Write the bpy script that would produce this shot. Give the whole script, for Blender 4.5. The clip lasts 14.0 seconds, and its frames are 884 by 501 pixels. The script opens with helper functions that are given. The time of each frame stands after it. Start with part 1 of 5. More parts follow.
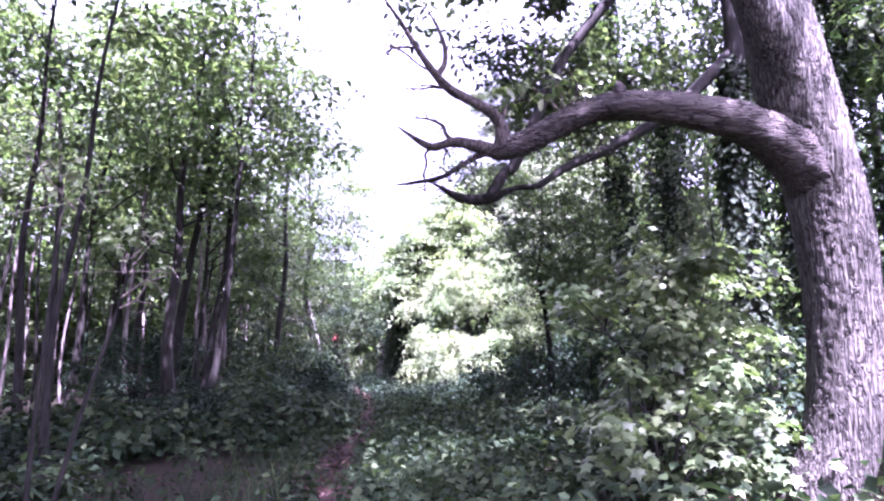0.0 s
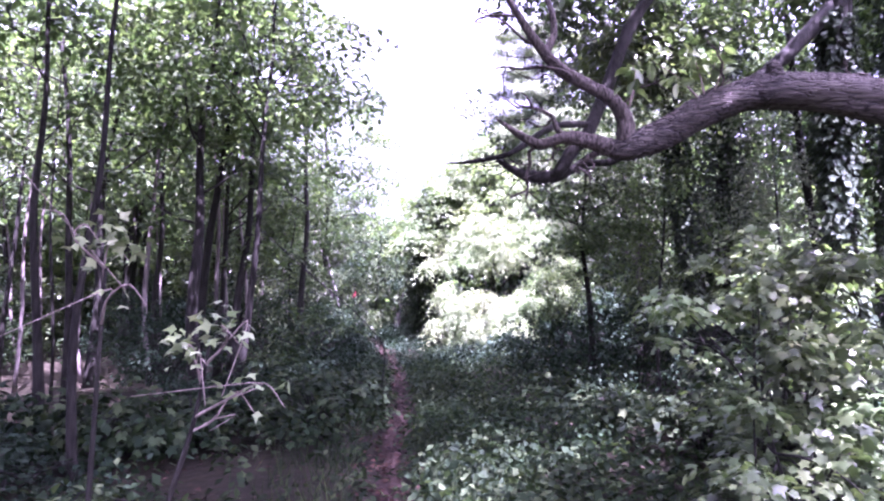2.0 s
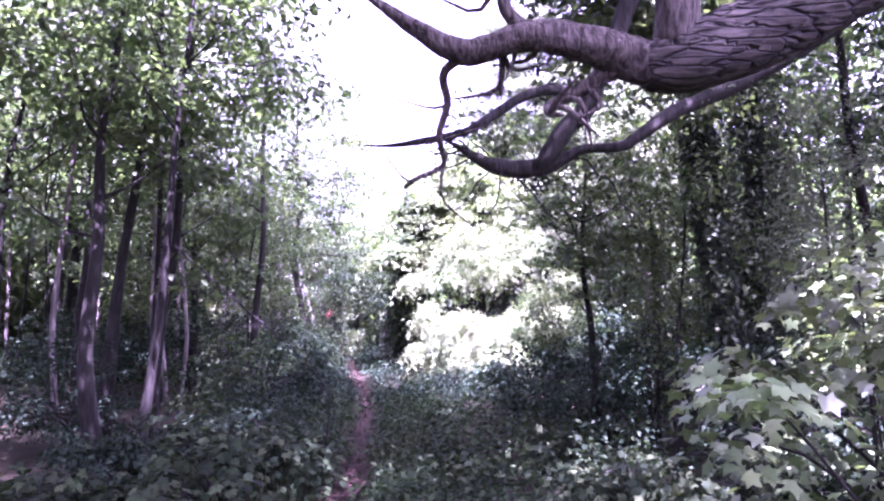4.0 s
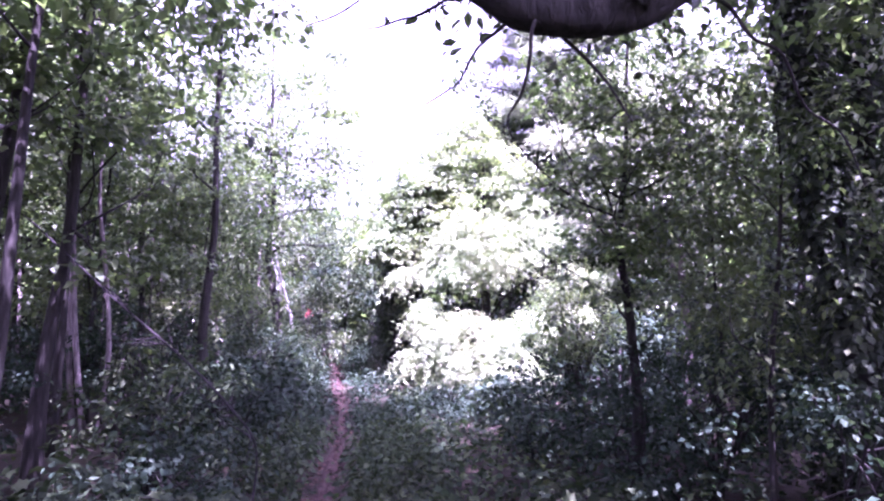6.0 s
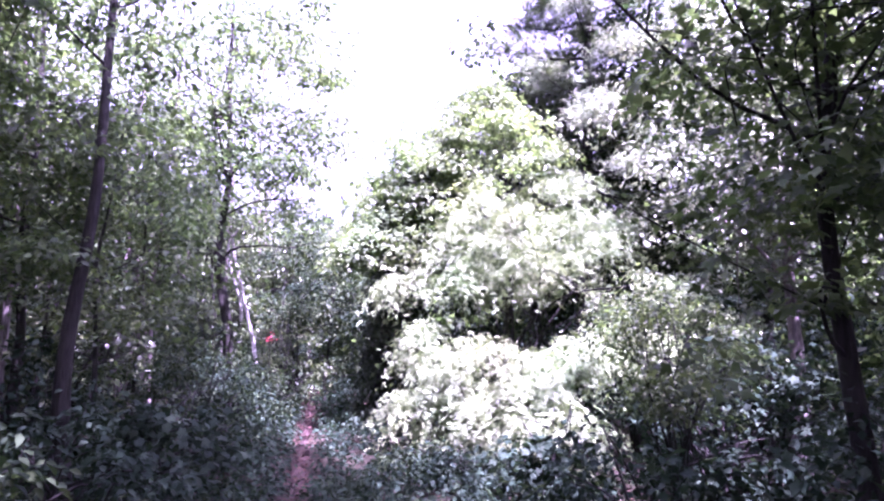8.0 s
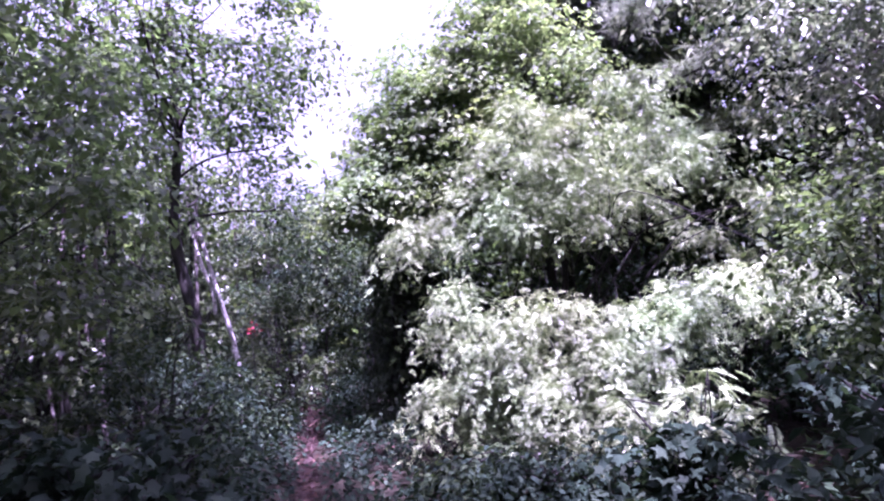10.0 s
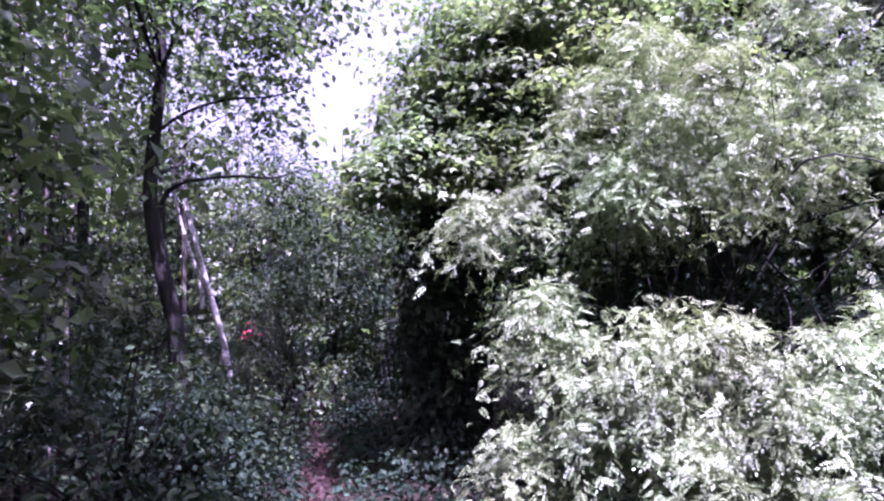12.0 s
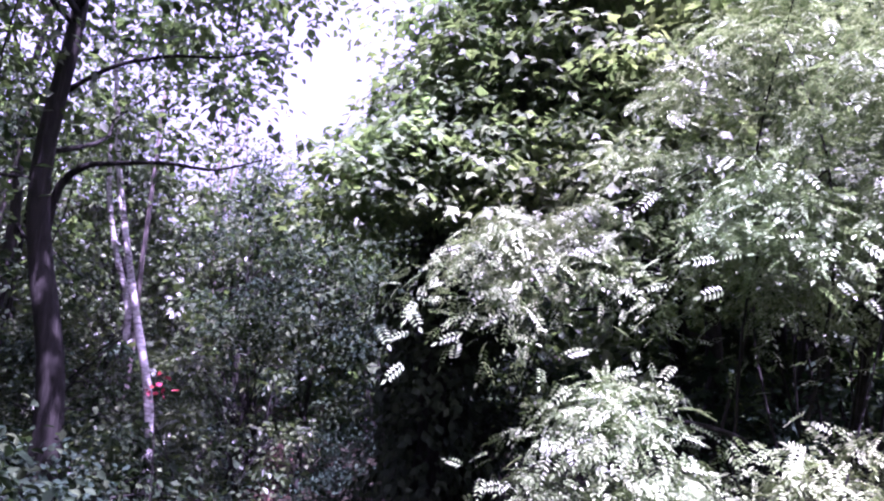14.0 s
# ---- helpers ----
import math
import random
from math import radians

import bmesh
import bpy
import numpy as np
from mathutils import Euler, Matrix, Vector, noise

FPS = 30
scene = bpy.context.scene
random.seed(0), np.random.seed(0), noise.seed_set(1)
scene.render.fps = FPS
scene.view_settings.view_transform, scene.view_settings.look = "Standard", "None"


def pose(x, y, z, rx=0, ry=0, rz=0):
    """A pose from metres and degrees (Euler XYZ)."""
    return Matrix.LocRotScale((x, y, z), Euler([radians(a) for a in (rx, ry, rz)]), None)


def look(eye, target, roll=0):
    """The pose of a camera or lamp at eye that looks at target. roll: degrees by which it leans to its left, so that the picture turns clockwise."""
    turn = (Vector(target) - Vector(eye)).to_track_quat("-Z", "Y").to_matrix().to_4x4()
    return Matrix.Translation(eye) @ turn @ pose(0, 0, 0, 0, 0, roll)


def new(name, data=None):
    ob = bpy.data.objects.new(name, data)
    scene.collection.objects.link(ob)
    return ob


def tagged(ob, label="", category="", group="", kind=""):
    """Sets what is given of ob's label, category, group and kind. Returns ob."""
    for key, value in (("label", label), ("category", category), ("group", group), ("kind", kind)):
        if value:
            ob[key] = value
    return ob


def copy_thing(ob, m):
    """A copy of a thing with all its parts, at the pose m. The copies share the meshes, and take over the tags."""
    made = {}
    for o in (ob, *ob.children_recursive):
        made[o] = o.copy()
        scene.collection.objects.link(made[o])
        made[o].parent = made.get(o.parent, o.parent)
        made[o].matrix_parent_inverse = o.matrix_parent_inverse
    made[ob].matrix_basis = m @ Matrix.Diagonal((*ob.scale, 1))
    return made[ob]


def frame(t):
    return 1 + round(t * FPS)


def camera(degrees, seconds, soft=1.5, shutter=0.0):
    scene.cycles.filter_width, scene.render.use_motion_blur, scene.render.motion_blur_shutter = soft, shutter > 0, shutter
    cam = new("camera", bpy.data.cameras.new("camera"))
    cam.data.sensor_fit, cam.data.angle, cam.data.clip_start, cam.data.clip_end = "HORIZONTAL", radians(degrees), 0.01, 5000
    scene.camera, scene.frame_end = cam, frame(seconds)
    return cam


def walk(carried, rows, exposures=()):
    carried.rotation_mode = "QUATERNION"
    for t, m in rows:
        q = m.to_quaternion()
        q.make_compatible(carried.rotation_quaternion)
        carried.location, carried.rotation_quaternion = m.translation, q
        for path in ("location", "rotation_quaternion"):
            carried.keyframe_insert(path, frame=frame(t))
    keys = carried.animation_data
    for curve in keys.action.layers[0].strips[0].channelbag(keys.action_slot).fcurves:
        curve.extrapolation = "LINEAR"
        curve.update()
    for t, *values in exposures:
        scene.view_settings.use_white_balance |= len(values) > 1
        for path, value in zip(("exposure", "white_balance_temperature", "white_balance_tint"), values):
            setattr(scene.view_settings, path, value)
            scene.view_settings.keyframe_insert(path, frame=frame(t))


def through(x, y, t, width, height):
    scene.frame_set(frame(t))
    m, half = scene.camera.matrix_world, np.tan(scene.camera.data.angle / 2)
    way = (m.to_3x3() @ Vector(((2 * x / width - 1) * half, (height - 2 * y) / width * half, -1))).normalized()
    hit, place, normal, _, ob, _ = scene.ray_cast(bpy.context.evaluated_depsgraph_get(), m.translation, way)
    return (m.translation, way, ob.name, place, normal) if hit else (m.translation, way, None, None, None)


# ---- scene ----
cam = camera(70.0, 14.0, soft=2.3)
PATH = [
    (0, (0.172, 0.213, 1.180), (0.152, 2.189, 1.493), 0.2),
    (0.5, (0.039, 0.355, 1.296), (0.019, 2.350, 1.438), -1.3),
    (1, (-0.182, 0.687, 1.726), (-0.209, 2.677, 1.917), 0.7),
    (1.5, (-0.293, 0.829, 1.659), (-0.321, 2.809, 1.937), 0.3),
    (2, (-0.332, 0.829, 1.678), (-0.368, 2.825, 1.800), 0.4),
    (2.5, (-0.373, 1.190, 1.728), (-0.389, 3.184, 1.879), -1.4),
    (3, (-0.275, 1.737, 1.843), (-0.266, 3.723, 2.074), 1.5),
    (3.2, (-0.127, 1.916, 1.904), (-0.140, 3.905, 2.113), 1.6),
    (5.3, (0.120, 4.006, 1.872), (0.086, 6.001, 2.007), -0.8),
    (5.5, (0.127, 4.254, 1.897), (0.092, 6.248, 2.051), -0.6),
    (6, (0.148, 4.806, 1.955), (0.095, 6.801, 2.092), 0.6),
    (6.5, (0.127, 5.626, 1.919), (0.065, 7.621, 2.040), 0.5),
    (7, (0.122, 6.592, 1.936), (0.042, 8.581, 2.128), 0.7),
    (7.2, (0.138, 6.915, 1.949), (0.039, 8.901, 2.166), 1.0),
    (9.3, (-0.248, 9.747, 1.592), (-0.279, 11.734, 1.817), 1.9),
    (9.5, (-0.316, 9.925, 1.598), (-0.354, 11.910, 1.838), 2.2),
    (10, (-0.488, 10.359, 1.561), (-0.522, 12.350, 1.750), -4.3),
    (10.5, (-0.493, 10.657, 1.577), (-0.507, 12.649, 1.756), 2.0),
    (11, (-0.585, 11.075, 1.570), (-0.595, 13.068, 1.740), 2.0),
    (11.5, (-0.826, 11.673, 1.626), (-0.841, 13.663, 1.832), 2.2),
    (12, (-1.099, 12.181, 1.689), (-1.125, 14.173, 1.863), -2.1),
    (12.5, (-1.189, 12.638, 1.748), (-1.170, 14.622, 2.002), 1.0),
    (13, (-1.232, 13.020, 1.753), (-1.220, 15.006, 1.990), 0.6),
    (13.5, (-1.176, 13.456, 1.859), (-1.177, 15.444, 2.081), 1.3),
    (14, (-1.072, 13.956, 1.917), (-1.140, 15.936, 2.192), 3.1),]
walk(cam, [(t, look(eye, target, roll)) for t, eye, target, roll in PATH],
     exposures=[(0, 4.25, 5280, 72), (3.2, 4.5, 5280, 87), (5.3, 4.65, 5230, 96), (7.2, 4.2, 5250, 93), (9.3, 3.5, 5200, 90), (10, 3.02, 5180, 88), (12, 2.78, 5180, 82), (14, 2.92, 5170, 87)])

# ---- world and sun ----
SUN_TO = Vector((0.2, -0.4, 1.0)).normalized()
world = bpy.data.worlds.new("world")
scene.world = world
world.use_nodes = True
wn = world.node_tree
sky = wn.nodes.new("ShaderNodeTexSky")
sky.sky_type = "NISHITA"
sky.sun_disc = False
sky.sun_elevation = math.asin(SUN_TO.z)
sky.sun_rotation = math.atan2(SUN_TO.x, SUN_TO.y)
sky.dust_density = 10.0
sky.ozone_density = 1.5
wn.nodes["Background"].inputs["Strength"].default_value = 0.062
haze = wn.nodes.new("ShaderNodeHueSaturation")  # thin summer haze
haze.inputs["Saturation"].default_value = 0.25
haze.inputs["Value"].default_value = 1.4
wn.links.new(sky.outputs["Color"], haze.inputs["Color"])
wn.links.new(haze.outputs["Color"], wn.nodes["Background"].inputs["Color"])
sun_data = bpy.data.lights.new("sun", "SUN")
sun_data.energy = 5.0
sun_data.angle = radians(0.53)
sun_data.color = (1.0, 0.95, 0.87)
sun = new("sun", sun_data)
sun.matrix_world = look(SUN_TO * 60, (0, 0, 0))

# ---- materials ----


def material(name):
    mat = bpy.data.materials.new(name)
    mat.use_nodes = True
    return mat, mat.node_tree.nodes, mat.node_tree.links, mat.node_tree.nodes["Principled BSDF"]


def ramp(nodes, stops):
    r = nodes.new("ShaderNodeValToRGB")
    while len(r.color_ramp.elements) < len(stops):
        r.color_ramp.elements.new(0.5)
    for e, (p, c) in zip(r.color_ramp.elements, stops):
        e.position, e.color = p, (*c, 1)
    return r


def leaf_material(name, dark, mid, light, through=0.35, rough=0.45, gloss=0.35, warmth=(1.35, 1.55, 0.8)):
    """Thin leaf: each leaf its own shade, light shining through, a waxy sheen."""
    mat, nodes, links, bsdf = material(name)
    geo = nodes.new("ShaderNodeNewGeometry")
    r = ramp(nodes, [(0.0, dark), (0.55, mid), (1.0, light)])
    links.new(geo.outputs["Random Per Island"], r.inputs[0])
    co = nodes.new("ShaderNodeTexCoord")
    big = nodes.new("ShaderNodeTexNoise")
    big.inputs["Scale"].default_value = 2.3
    links.new(co.outputs["Object"], big.inputs["Vector"])
    vary = nodes.new("ShaderNodeHueSaturation")
    span = nodes.new("ShaderNodeMapRange")
    span.inputs["From Min"].default_value, span.inputs["From Max"].default_value = 0.3, 0.7
    span.inputs["To Min"].default_value, span.inputs["To Max"].default_value = 0.42, 1.5
    links.new(big.outputs["Fac"], span.inputs["Value"])
    links.new(span.outputs["Result"], vary.inputs["Value"])
    tone = nodes.new("ShaderNodeTexNoise")
    tone.inputs["Scale"].default_value = 0.8
    links.new(co.outputs["Object"], tone.inputs["Vector"])
    shift = nodes.new("ShaderNodeMapRange")
    shift.inputs["From Min"].default_value, shift.inputs["From Max"].default_value = 0.3, 0.7
    shift.inputs["To Min"].default_value, shift.inputs["To Max"].default_value = 0.468, 0.508
    links.new(tone.outputs["Fac"], shift.inputs["Value"])
    links.new(shift.outputs["Result"], vary.inputs["Hue"])
    links.new(r.outputs["Color"], vary.inputs["Color"])
    links.new(vary.outputs["Color"], bsdf.inputs["Base Color"])
    bsdf.inputs["Roughness"].default_value = rough
    bsdf.inputs["Specular IOR Level"].default_value = gloss
    fine = nodes.new("ShaderNodeTexNoise")
    fine.inputs["Scale"].default_value = 55.0
    links.new(co.outputs["Object"], fine.inputs["Vector"])
    bump = nodes.new("ShaderNodeBump")
    bump.inputs["Strength"].default_value = 0.25
    bump.inputs["Distance"].default_value = 0.01
    links.new(fine.outputs["Fac"], bump.inputs["Height"])
    links.new(bump.outputs["Normal"], bsdf.inputs["Normal"])
    trans = nodes.new("ShaderNodeBsdfTranslucent")
    warm = nodes.new("ShaderNodeMix")
    warm.data_type, warm.blend_type = "RGBA", "MULTIPLY"
    warm.inputs["Factor"].default_value = 1.0
    links.new(vary.outputs["Color"], warm.inputs["A"])
    warm.inputs["B"].default_value = (*warmth, 1)
    links.new(warm.outputs["Result"], trans.inputs["Color"])
    mix = nodes.new("ShaderNodeMixShader")
    mix.inputs["Fac"].default_value = through
    links.new(bsdf.outputs[0], mix.inputs[1])
    links.new(trans.outputs[0], mix.inputs[2])
    links.new(mix.outputs[0], nodes["Material Output"].inputs["Surface"])
    return mat


def bark_material(name, dark, light, scale=9.0, stretch=0.16, depth=0.02, patches=None, along=2, plates=False):
    """Furrowed bark: ridges drawn out along the stem, with lichen-like paler spots."""
    mat, nodes, links, bsdf = material(name)
    co = nodes.new("ShaderNodeTexCoord")
    mp = nodes.new("ShaderNodeMapping")
    mp.inputs["Scale"].default_value = [scale * (stretch if i == along else 1) for i in range(3)]
    links.new(co.outputs["Object"], mp.inputs["Vector"])
    ridge = nodes.new("ShaderNodeTexNoise")
    ridge.inputs["Scale"].default_value = 3.0
    ridge.inputs["Detail"].default_value = 6.0
    ridge.inputs["Distortion"].default_value = 0.6
    links.new(mp.outputs["Vector"], ridge.inputs["Vector"])
    blotch = nodes.new("ShaderNodeTexNoise")
    blotch.inputs["Scale"].default_value = 2.2
    blotch.inputs["Detail"].default_value = 4.0
    links.new(co.outputs["Object"], blotch.inputs["Vector"])
    r = ramp(nodes, [(0.36, dark), (0.52, tuple((a + b) / 2 for a, b in zip(dark, light))), (0.68, light)])
    links.new(ridge.outputs["Fac"], r.inputs[0])
    mix = nodes.new("ShaderNodeMix")
    mix.data_type = "RGBA"
    r2 = ramp(nodes, [(0.5, (0, 0, 0)), (0.7, (0.6, 0.6, 0.6))])
    links.new(blotch.outputs["Fac"], r2.inputs[0])
    links.new(r2.outputs["Color"], mix.inputs["Factor"])
    links.new(r.outputs["Color"], mix.inputs["A"])
    mix.inputs["B"].default_value = (*(patches or tuple(min(1, c * 1.3) for c in light)), 1)
    bsdf.inputs["Roughness"].default_value = 0.85
    bsdf.inputs["Specular IOR Level"].default_value = 0.15
    bump = nodes.new("ShaderNodeBump")
    bump.inputs["Strength"].default_value = 0.9
    bump.inputs["Distance"].default_value = depth
    if plates:
        # narrow plates parted by dark cracks
        warp = nodes.new("ShaderNodeMix")
        warp.data_type = "RGBA"
        warp.inputs["Factor"].default_value = 0.22
        bend = nodes.new("ShaderNodeTexNoise")
        bend.inputs["Scale"].default_value = 1.3
        bend.inputs["Detail"].default_value = 3.0
        links.new(mp.outputs["Vector"], bend.inputs["Vector"])
        links.new(mp.outputs["Vector"], warp.inputs["A"])
        links.new(bend.outputs["Color"], warp.inputs["B"])
        cell = nodes.new("ShaderNodeTexVoronoi")
        cell.feature = "DISTANCE_TO_EDGE"
        cell.inputs["Scale"].default_value = 2.4
        links.new(warp.outputs["Result"], cell.inputs["Vector"])
        r3 = ramp(nodes, [(0.0, (0.16, 0.15, 0.16)), (0.05, (0.55, 0.53, 0.54)), (0.13, (1, 1, 1))])
        links.new(cell.outputs["Distance"], r3.inputs[0])
        cracked = nodes.new("ShaderNodeMix")
        cracked.data_type, cracked.blend_type = "RGBA", "MULTIPLY"
        cracked.inputs["Factor"].default_value = 0.78
        links.new(mix.outputs["Result"], cracked.inputs["A"])
        links.new(r3.outputs["Color"], cracked.inputs["B"])
        links.new(cracked.outputs["Result"], bsdf.inputs["Base Color"])
        both = nodes.new("ShaderNodeMath")
        both.operation = "MULTIPLY_ADD"
        both.inputs[1].default_value = 0.4
        links.new(ridge.outputs["Fac"], both.inputs[0])
        links.new(r3.outputs["Color"], both.inputs[2])
        links.new(both.outputs[0], bump.inputs["Height"])
    else:
        links.new(mix.outputs["Result"], bsdf.inputs["Base Color"])
        links.new(ridge.outputs["Fac"], bump.inputs["Height"])
    links.new(bump.outputs["Normal"], bsdf.inputs["Normal"])
    return mat


def soil_material(name, stops, scale):
    mat, nodes, links, bsdf = material(name)
    co = nodes.new("ShaderNodeTexCoord")
    a = nodes.new("ShaderNodeTexNoise")
    a.inputs["Scale"].default_value, a.inputs["Detail"].default_value = scale, 8.0
    b = nodes.new("ShaderNodeTexNoise")
    b.inputs["Scale"].default_value, b.inputs["Detail"].default_value = scale * 9, 6.0
    add = nodes.new("ShaderNodeMath")
    add.operation = "MULTIPLY_ADD"
    add.inputs[1].default_value = 0.5
    half = nodes.new("ShaderNodeMath")
    half.operation = "MULTIPLY"
    half.inputs[1].default_value = 0.5
    for n in (a, b):
        links.new(co.outputs["Object"], n.inputs["Vector"])
    links.new(b.outputs["Fac"], half.inputs[0])
    links.new(a.outputs["Fac"], add.inputs[0])
    links.new(half.outputs[0], add.inputs[2])
    r = ramp(nodes, stops)
    links.new(add.outputs[0], r.inputs[0])
    links.new(r.outputs["Color"], bsdf.inputs["Base Color"])
    bsdf.inputs["Roughness"].default_value = 0.95
    bsdf.inputs["Specular IOR Level"].default_value = 0.15
    bump = nodes.new("ShaderNodeBump")
    bump.inputs["Strength"].default_value = 0.8
    bump.inputs["Distance"].default_value = 0.02
    links.new(b.outputs["Fac"], bump.inputs["Height"])
    links.new(bump.outputs["Normal"], bsdf.inputs["Normal"])
    return mat


LEAF_WOOD = leaf_material("leaf_woodland", (0.032, 0.055, 0.024), (0.056, 0.092, 0.040), (0.095, 0.138, 0.060), 0.45, 0.5, 0.2)
LEAF_OAK = leaf_material("leaf_oak", (0.027, 0.046, 0.020), (0.046, 0.074, 0.031), (0.080, 0.112, 0.046), 0.32, 0.40)
LEAF_MAPLE = leaf_material("leaf_maple", (0.058, 0.094, 0.042), (0.096, 0.140, 0.062), (0.148, 0.198, 0.092), 0.40, 0.48, 0.22)
LEAF_SAPLING = leaf_material("leaf_sapling", (0.038, 0.068, 0.027), (0.064, 0.106, 0.042), (0.108, 0.156, 0.066), 0.3, 0.42, 0.28)
LEAF_SHRUB = leaf_material("leaf_shrub", (0.070, 0.118, 0.042), (0.165, 0.240, 0.105), (0.255, 0.325, 0.175), 0.22, 0.42, 0.3, (1.25, 1.35, 0.95))
LEAF_PALE = leaf_material("leaf_pale", (0.085, 0.118, 0.068), (0.150, 0.192, 0.115), (0.235, 0.275, 0.185), 0.3, 0.45, 0.35, (1.25, 1.35, 0.95))
LEAF_IVY = leaf_material("leaf_ivy", (0.016, 0.026, 0.016), (0.028, 0.044, 0.026), (0.045, 0.064, 0.036), 0.14, 0.6, 0.08)
# the next two undergrowth greens are set very dark in place of deep shade
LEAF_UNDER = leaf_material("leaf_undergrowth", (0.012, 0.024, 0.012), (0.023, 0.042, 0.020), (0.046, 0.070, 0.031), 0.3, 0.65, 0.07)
LEAF_SHADED = leaf_material("leaf_shaded", (0.009, 0.019, 0.012), (0.016, 0.031, 0.019), (0.031, 0.051, 0.031), 0.22, 0.65, 0.06)
LEAF_PINE = leaf_material("leaf_pine", (0.045, 0.070, 0.030), (0.080, 0.116, 0.052), (0.130, 0.172, 0.085), 0.14, 0.55, 0.2)
LEAF_RED = leaf_material("leaf_red", (0.14, 0.016, 0.018), (0.23, 0.028, 0.03), (0.32, 0.05, 0.05), 0.35, 0.45)
LEAF_LITTER = leaf_material("leaf_litter", (0.019, 0.010, 0.007), (0.037, 0.021, 0.014), (0.080, 0.047, 0.033), 0.10, 0.7, 0.12)
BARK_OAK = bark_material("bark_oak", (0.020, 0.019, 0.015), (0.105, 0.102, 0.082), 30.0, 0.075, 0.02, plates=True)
# oak bark again, darkened because the low limb hangs in shade
BARK_LIMB_SHADED = bark_material("bark_oak_limb_shaded", (0.011, 0.0095, 0.0075), (0.066, 0.060, 0.048), 30.0, 0.11, 0.02, along=0, plates=True)
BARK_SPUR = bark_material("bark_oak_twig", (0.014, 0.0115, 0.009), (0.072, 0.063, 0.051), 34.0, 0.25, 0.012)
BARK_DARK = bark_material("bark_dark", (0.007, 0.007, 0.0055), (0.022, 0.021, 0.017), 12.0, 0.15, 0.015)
BARK_DEAD = bark_material("bark_dead", (0.005, 0.005, 0.005), (0.015, 0.013, 0.012), 20.0, 0.2, 0.006)
BARK_GREY = bark_material("bark_grey", (0.05, 0.044, 0.040), (0.17, 0.15, 0.135), 12.0, 0.2, 0.012)
BARK_BIRCH = bark_material("bark_birch", (0.10, 0.09, 0.08), (0.62, 0.60, 0.57), 6.0, 2.2, 0.004, (0.70, 0.68, 0.65))
TWIG_PALE = bark_material("bark_twig", (0.09, 0.075, 0.06), (0.22, 0.19, 0.16), 20.0, 0.2, 0.003)
SOIL = soil_material("forest_floor", [(0.30, (0.007, 0.006, 0.004)), (0.50, (0.016, 0.014, 0.008)), (0.72, (0.034, 0.029, 0.017))], 1.3)
TRACK = soil_material("trodden_soil", [(0.30, (0.017, 0.010, 0.008)), (0.50, (0.032, 0.020, 0.016)), (0.72, (0.068, 0.043, 0.036))], 1.9)

# ---- mesh helpers ----
RNG = np.random.default_rng(7)


def mesh_object(name, verts, tris, mat, parent=None, label="", smooth=False):
    """One mesh object from arrays of corners and triangles."""
    verts, tris = np.asarray(verts, np.float32), np.asarray(tris, np.int32)
    me = bpy.data.meshes.new(name)
    me.vertices.add(len(verts))
    me.vertices.foreach_set("co", verts.ravel())
    me.loops.add(tris.size)
    me.loops.foreach_set("vertex_index", tris.ravel())
    me.polygons.add(len(tris))
    me.polygons.foreach_set("loop_start", np.arange(0, tris.size, 3, dtype=np.int32))
    if smooth:
        me.polygons.foreach_set("use_smooth", np.ones(len(tris), dtype=bool))
    me.materials.append(mat)
    me.update(calc_edges=True)
    ob = new(name, me)
    if parent is not None:
        ob.parent = parent
    if label:
        ob["label"] = label
    return ob


def joined(pieces):
    vs, ts, n = [], [], 0
    for v, t in pieces:
        vs.append(v)
        ts.append(np.asarray(t) + n)
        n += len(v)
    return np.concatenate(vs), np.concatenate(ts)


def unit(a):
    return a / np.maximum(np.linalg.norm(a, axis=-1, keepdims=True), 1e-9)


def smooth_line(points, radii, count):
    """A Catmull-Rom line through the points, with the radii carried along."""
    p = np.asarray(points, float)
    p = np.vstack([2 * p[0] - p[1], p, 2 * p[-1] - p[-2]])
    s = np.linspace(0, len(points) - 1 - 1e-6, count)
    i, u = s.astype(int), (s % 1)[:, None]
    a, b, c, d = p[i], p[i + 1], p[i + 2], p[i + 3]
    line = 0.5 * (2 * b + (c - a) * u + (2 * a - 5 * b + 4 * c - d) * u**2 + (3 * b - a - 3 * c + d) * u**3)
    return line, np.interp(s, range(len(points)), radii)


